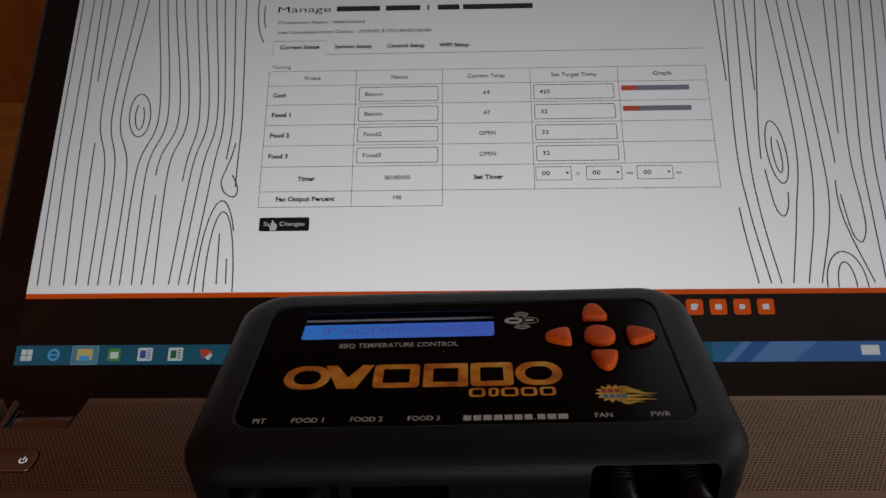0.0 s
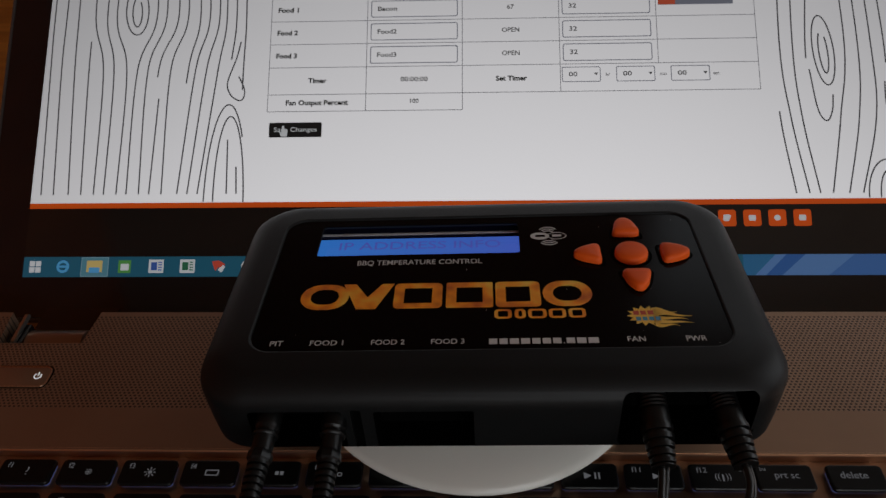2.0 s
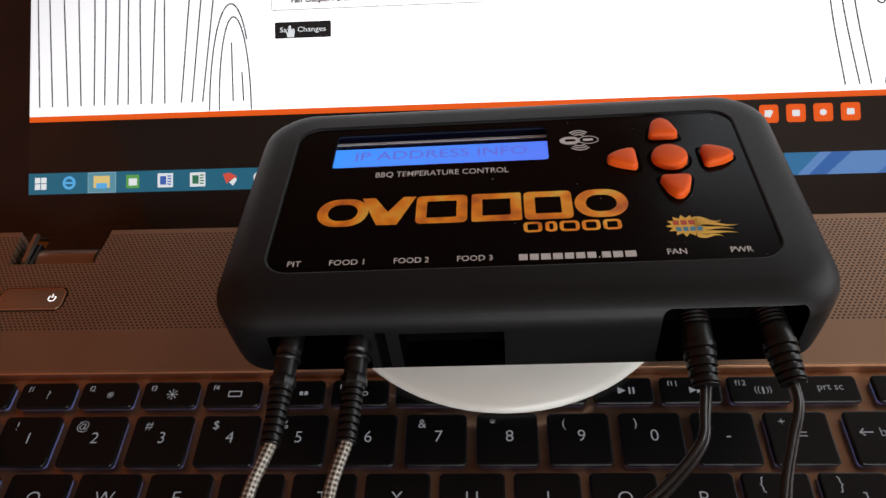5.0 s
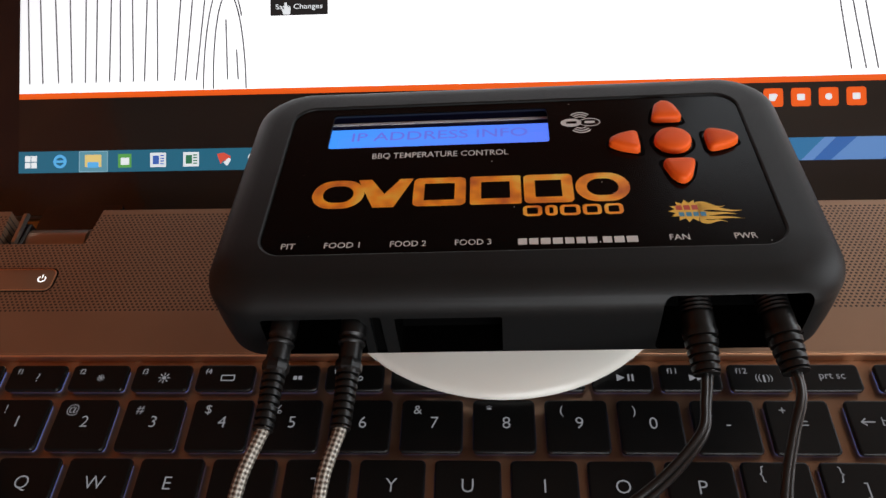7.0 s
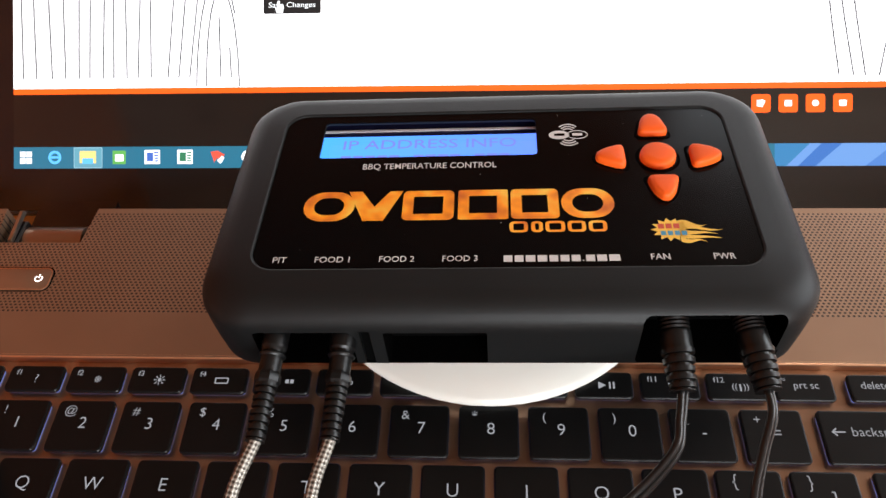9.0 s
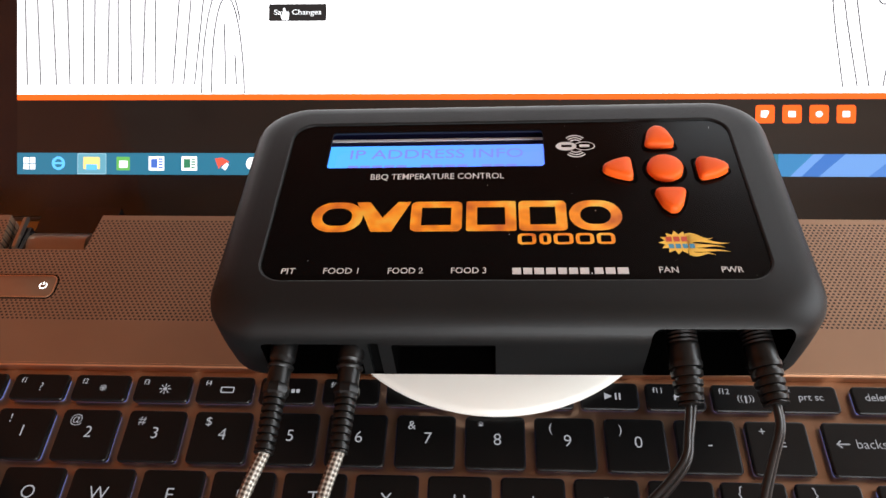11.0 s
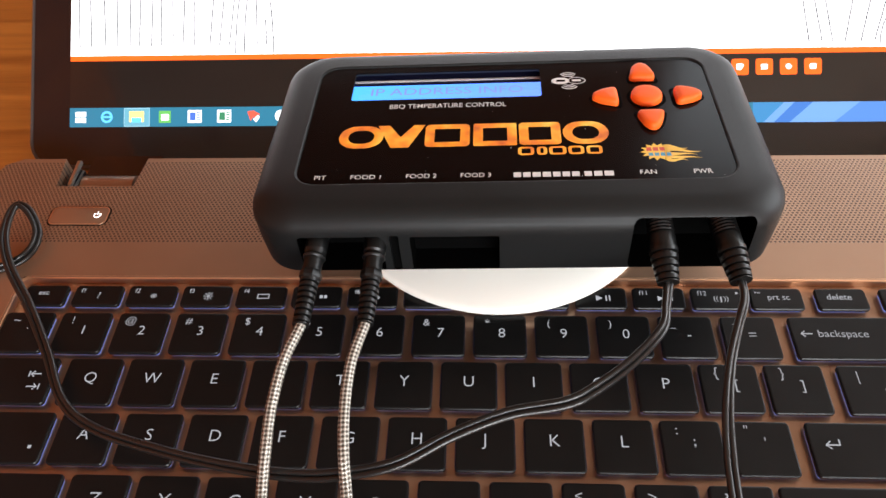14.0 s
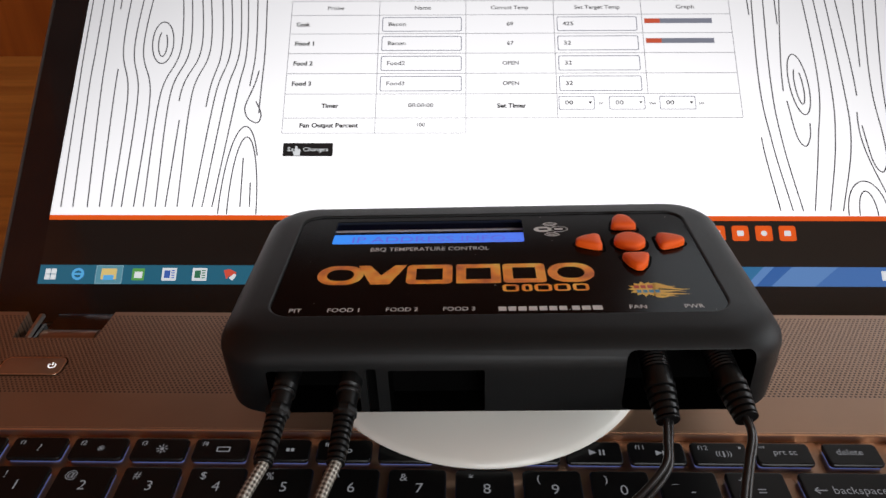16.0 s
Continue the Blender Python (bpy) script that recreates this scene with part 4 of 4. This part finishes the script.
# five buttons
BUTTONS = {"round": None,
           "up": [(37.9, 17.6), (47.5, 17.6), (45.6, 24.5), (43.6, 26.4), (41.6, 26.4), (39.6, 24.5)],
           "down": [(47.5, 0.9), (37.9, 0.9), (39.6, -5.6), (41.6, -8.2), (43.6, -8.2), (45.6, -5.6)],
           "far": [(51.0, 13.6), (51.0, 3.8), (57.0, 5.6), (59.8, 7.6), (59.8, 9.6), (57.0, 11.8)],
           "near": [(34.2, 3.8), (34.2, 13.8), (28.4, 11.8), (25.6, 9.8), (25.6, 7.8), (28.4, 5.8)]}
for kind_, pts in BUTTONS.items():
    o2 = disc(42.7, 8.9, 5.2, 40) if pts is None else round_poly(pts[::-1] if kind_ in ("far",) else pts, 2.4, 5)
    area = sum(a[0] * b[1] - b[0] * a[1] for a, b in zip(o2, o2[1:] + o2[:1]))
    o2 = o2 if area > 0 else o2[::-1]
    cx, cy = sum(p[0] for p in o2) / len(o2), sum(p[1] for p in o2) / len(o2)

    def grown(f):
        return [(cx + (x - cx) * f, cy + (y - cy) * f) for x, y in o2]
    bm = loft([[(x, y, h) for x, y in grown(f)] for f, h in ((0.93, 0.05), (0.92, 1.2), (0.88, 1.8), (0.78, 2.15), (0.5, 2.35), (0.05, 2.4))])
    b = part("button", bm, ORANGE, box_thing, "orange rubber button", 60)
    # a flat ring coloured dark in place of the gap's shade
    part("well_shade", ring_flat(grown(1.16), grown(1.0), 0.02), CASE_SHADE, b, "flat dark ring for the shade in the gap round the button")
    part("well_rim", ring_flat(grown(1.19), grown(1.16), 0.03), LABEL, b)

# printed words
printed("printed_word", lettering("BBQ TEMPERATURE CONTROL", 2.3, -19.9, 7.3, 0.05, 'CENTER', 37.2, 0.004), WHITE_PRINT)
for s, a, b in (("PIT", -57.5, -54.0), ("FOOD 1", -46.6, -37.8), ("FOOD 2", -30.6, -21.8), ("FOOD 3", -14.8, -6.1), ("FAN", 35.9, 40.5), ("PWR", 50.7, 55.9)):
    printed("printed_word", lettering(s, 1.9, (a + b) / 2, -27.3, 0.05, 'CENTER', b - a, 0.004), WHITE_PRINT)


def block_mark(x0, x1, y0, y1, w, r, z=0.05):
    """A plain hollow block, as one flat mark."""
    return ring_flat(rrect(x1 - x0, y1 - y0, r, 6, (x0 + x1) / 2, (y0 + y1) / 2),
                     rrect(x1 - x0 - 2 * w * 1.25, y1 - y0 - 2 * w, max(0.2, r - w), 6, (x0 + x1) / 2, (y0 + y1) / 2), z)


for (a, b), r in (((-52.7, -38.9), 5.5), ((-26.1, -12.5), 1.6), ((-11.4, 1.7), 0.6), ((2.4, 14.9), 1.4), ((15.5, 29.2), 5.5)):
    printed("logo_mark", block_mark(a, b, -13.8, -2.7, 2.3, r), FLAME, "flame-orange printed mark")
printed("logo_mark", flat([(-36.3, -13.8), (-30.9, -13.8), (-26.3, -2.7), (-29.8, -2.7), (-33.6, -8.6), (-37.4, -2.7), (-41.0, -2.7)], 0.05), FLAME, "flame-orange printed mark")
for a, b in ((1.9, 6.6), (7.4, 10.4), (11.0, 16.0), (16.6, 21.2), (21.9, 26.5)):
    printed("logo_mark", block_mark(a, b, -18.6, -14.7, 0.8, 1.2), FLAME, "flame-orange printed mark")
x = 0.3
for w in (2.5, 2.5, 2.7, 2.7, 2.5, 2.5, 2.5, 0.6, 2.5, 2.7, 3.0):
    printed("web_mark", rect(x, x + w - 0.35, -28.5, -26.4 if w > 1 else -28.0, 0.05), WHITE_PRINT)
    x += w + 0.19
# flame mark
bm = bmesh.new()
star = []
for k in range(26):
    a = 6.28318 * k / 26
    rr = (4.3 if k % 2 else 3.0)
    star.append((42.0 + rr * 1.15 * math.cos(a), -18.2 + rr * 0.95 * math.sin(a)))
flat(star, 0.05, bm)
for y0, y1, xe, ye, b in ((-15.2, -17.0, 51.0, -16.6, 0.6), (-16.2, -18.4, 54.7, -18.4, 0.4), (-17.8, -19.6, 53.4, -20.0, -0.3), (-19.4, -21.2, 54.3, -21.4, -0.2), (-20.6, -22.4, 50.5, -22.6, -0.5)):
    top = [(44 + (xe - 44) * t, y0 + (ye - y0) * t + b * math.sin(6.28 * t)) for t in (k / 8 for k in range(9))]
    low = [(44 + (xe - 44) * t, y1 + (ye - y1) * t + b * math.sin(6.28 * t)) for t in (k / 8 for k in range(8))]
    flat(top + low[::-1], 0.05, bm)
printed("flame_mark", bm, YELLOW_PRINT, "yellow and orange flame mark")
bm = bmesh.new()
for k in range(3):
    rect(39.0 + 1.9 * k, 40.5 + 1.9 * k, -17.9, -16.2, 0.08, bm)
printed("flame_bar", bm, RED_PRINT)
bm = bmesh.new()
for k in range(4):
    rect(39.4 + 1.7 * k, 40.7 + 1.7 * k, -20.2, -18.7, 0.08, bm)
printed("flame_bar", bm, BLUE_PRINT)
# wireless mark
bm = flat([(16.6 + 2.9 * math.cos(6.28318 * k / 24), 19.6 + 1.9 * math.sin(6.28318 * k / 24)) for k in range(24)], 0.05)
ring_flat([(21.8 + 3.0 * math.cos(6.28318 * k / 24), 19.6 + 1.9 * math.sin(6.28318 * k / 24)) for k in range(24)],
          [(21.8 + 2.7 * math.cos(6.28318 * k / 24), 19.6 + 1.6 * math.sin(6.28318 * k / 24)) for k in range(24)], 0.05, bm)
printed("wireless_mark", bm, WHITE_PRINT)
bm = bmesh.new()
for sgn in (1, -1):
    for r in (2.6, 3.6, 4.6):
        stroke([(19.3 + r * 0.8 * math.sin(t), 19.6 + sgn * (r * math.cos(t) + 0.1)) for t in (radians(-42 + 84 * k / 8) for k in range(9))], 0.45, 0.05, bm)
printed("wireless_arc", bm, WHITE_PRINT)
printed("wireless_word", rect(15.3, 18.2, 19.1, 20.2, 0.08), LABEL)
printed("wireless_word", rect(20.4, 23.2, 19.1, 20.2, 0.08), WHITE_PRINT)

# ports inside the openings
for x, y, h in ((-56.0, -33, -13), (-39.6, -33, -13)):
    part("socket", sweep([Vector((x, -31.2, h)), Vector((x, -34, h))], 3.6, 20), CASE_SHADE, box_thing, "dark round socket", 40)


# ---- plugs and cables ----
def ribbed(path, r0, r1, ribs, depth):
    """Radii along a strain relief with rings cut into it."""
    n = len(path)
    out = []
    for k in range(n):
        t = k / (n - 1)
        out.append((r0 + (r1 - r0) * t) - (depth if (t * ribs) % 1.0 > 0.62 and 0.04 < t < 0.97 else 0))
    return out


def line(a, b, n):
    a, b = Vector(a), Vector(b)
    return [a + (b - a) * k / (n - 1) for k in range(n)]


def probe_lead(start, end, rest):
    lead = thing("probe_cable", "steel-braided probe cable with a black ribbed plug in the box", "cable", group="probe cables")
    s, e = Vector(start), Vector(end)
    d = e - s
    tip = s - d * 0.42
    body = line(tip, s + d * 0.22, 24)
    part("plug", sweep(body, [3.2] * 13 + [2.7] * 11, 20), RUBBER, lead, "black moulded plug", 40)
    rg = line(s - d * 0.03, s + d * 0.03, 7)
    part("plug_ring", sweep(rg, [2.9, 3.1, 3.25, 3.3, 3.25, 3.1, 2.9], 20), RUBBER, lead, "shiny black plug ring", 40)
    grip = line(s + d * 0.2, s + d * 0.36, 5)
    part("plug_grip", sweep(grip, [2.7, 3.2, 3.2, 3.2, 2.6], 8, 0.39), RUBBER, lead, "square black grip", 30)
    boot = smooth_path([s + d * 0.34, s + d * 0.66, e], 44)
    part("strain_relief", sweep(boot, ribbed(boot, 2.7, 2.3, 8, 0.75), 16), RUBBER, lead, "ribbed black strain relief", 25)
    path = smooth_path([s + d * 0.9, e] + [Vector(q) for q in rest], 14)
    part("braided_sleeve", sweep(path, 1.5, 16), BRAID, lead, "silver braided steel sleeve", 60)


probe_lead((-34.0, 3, 32.4), (-35.2, -18, 29.2), [(-38.6, -28, 27), (-40.6, -39.3, 23), (-41.0, -49.8, 19), (-41.2, -60, 14), (-40, -85, 6), (-38, -125, 2.6), (-36, -188, 2.6)])
probe_lead((-17.0, 3, 32.4), (-17.8, -17.5, 29.2), [(-20.6, -28, 27), (-21.5, -39, 23), (-21.1, -49.4, 19), (-19.8, -59.3, 14), (-16, -85, 6), (-12, -125, 2.6), (-8, -188, 2.6)])


def twin_lead(name, label, start, end, rest, material=None):
    lead = thing(name, label, "cable")
    s, e = Vector(start), Vector(end)
    d = e - s
    barrel = line(s - d * 0.25, s + d * 0.52, 30)
    radii = [3.7 - (0.22 if 6 < k < 18 and k % 2 else 0) for k in range(30)]
    part("plug", sweep(barrel, radii, 22), RUBBER, lead, "black barrel plug with a knurled end", 30)
    boot = smooth_path([s + d * 0.46, s + d * 0.75, e], 40)
    part("strain_relief", sweep(boot, ribbed(boot, 4.0, 3.0, 5, 0.9), 20), RUBBER, lead, "ribbed black strain relief", 25)
    path = smooth_path([s + d * 0.93, e] + [Vector(q) for q in rest], 12)
    for sgn in (-1, 1):
        off = []
        for k, p in enumerate(path):
            t = (path[min(k + 1, len(path) - 1)] - path[max(k - 1, 0)]).normalized()
            sd = t.cross(Vector((0, 0, 1)))
            sd = sd.normalized() if sd.length > 1e-3 else Vector((1, 0, 0))
            up = sd.cross(t)
            a = 0.5 + 0.5 * math.sin(k * 0.05)
            off.append(p + sgn * 0.84 * (sd * math.cos(a) + up * math.sin(a)))
        part("wire", sweep(off, 0.88, 12), WIRE, lead, "glossy black insulated wire", 60)


twin_lead("fan_cable", "black twin-wire fan cable curling over the keys, plugged into the box", (63.0, 12.5, 37.2), (63.9, -5.0, 31.6),
          [(62.6, -11.5, 30.6), (60.6, -18.6, 29.6), (52.0, -27.7, 28), (41.6, -35, 26), (34.4, -38.2, 25), (20.3, -40.2, 23), (6, -45.4, 21), (-7.9, -51.8, 18),
           (-22.2, -53.5, 15), (-34.2, -53.1, 13), (-49.9, -50.5, 11), (-69.7, -45.8, 9), (-93.5, -38.2, 7), (-107.1, -28.9, 6), (-118.2, -12.2, 6), (-130.4, 4.8, 6.5),
           (-143, 20.5, 7), (-149.8, 33.9, 8), (-150.5, 45.9, 9), (-145.5, 44.5, 8), (-140.5, 36.5, 5), (-142.4, 28, 3), (-152, 22.5, 2.4), (-168, 22, 2.4), (-178, 24, -6), (-190, 30, -22), (-230, 60, -23.5)])
twin_lead("power_cable", "black twin-wire power cable hanging over the keys, plugged into the box", (80.6, 12.5, 36.6), (83.0, -5.2, 32.8),
          [(82.9, -10.6, 32), (80.4, -17.5, 29.4), (77.6, -26, 26.4), (75.6, -36, 23), (75, -45, 19), (75.3, -57.5, 14), (77, -90, 5), (80, -130, 3), (84, -188, 3)])

# specks of dust on the face of the box
rnd = random.Random(11)
bm = bmesh.new()
for k in range(34):
    x, y, r = rnd.uniform(-60, 60), rnd.uniform(-29, 29), rnd.choice((0.07, 0.1, 0.1, 0.16))
    if not (-53 < x < 12 and 10 < y < 28):
        flat([(x + r * math.cos(a), y + r * rnd.uniform(0.6, 1.2) * math.sin(a)) for a in (0, 1.26, 2.51, 3.77, 5.03)], 0.06, bm)
tagged(part("dust", bm, WHITE_PRINT, face_label), "", "", "", "stuff")
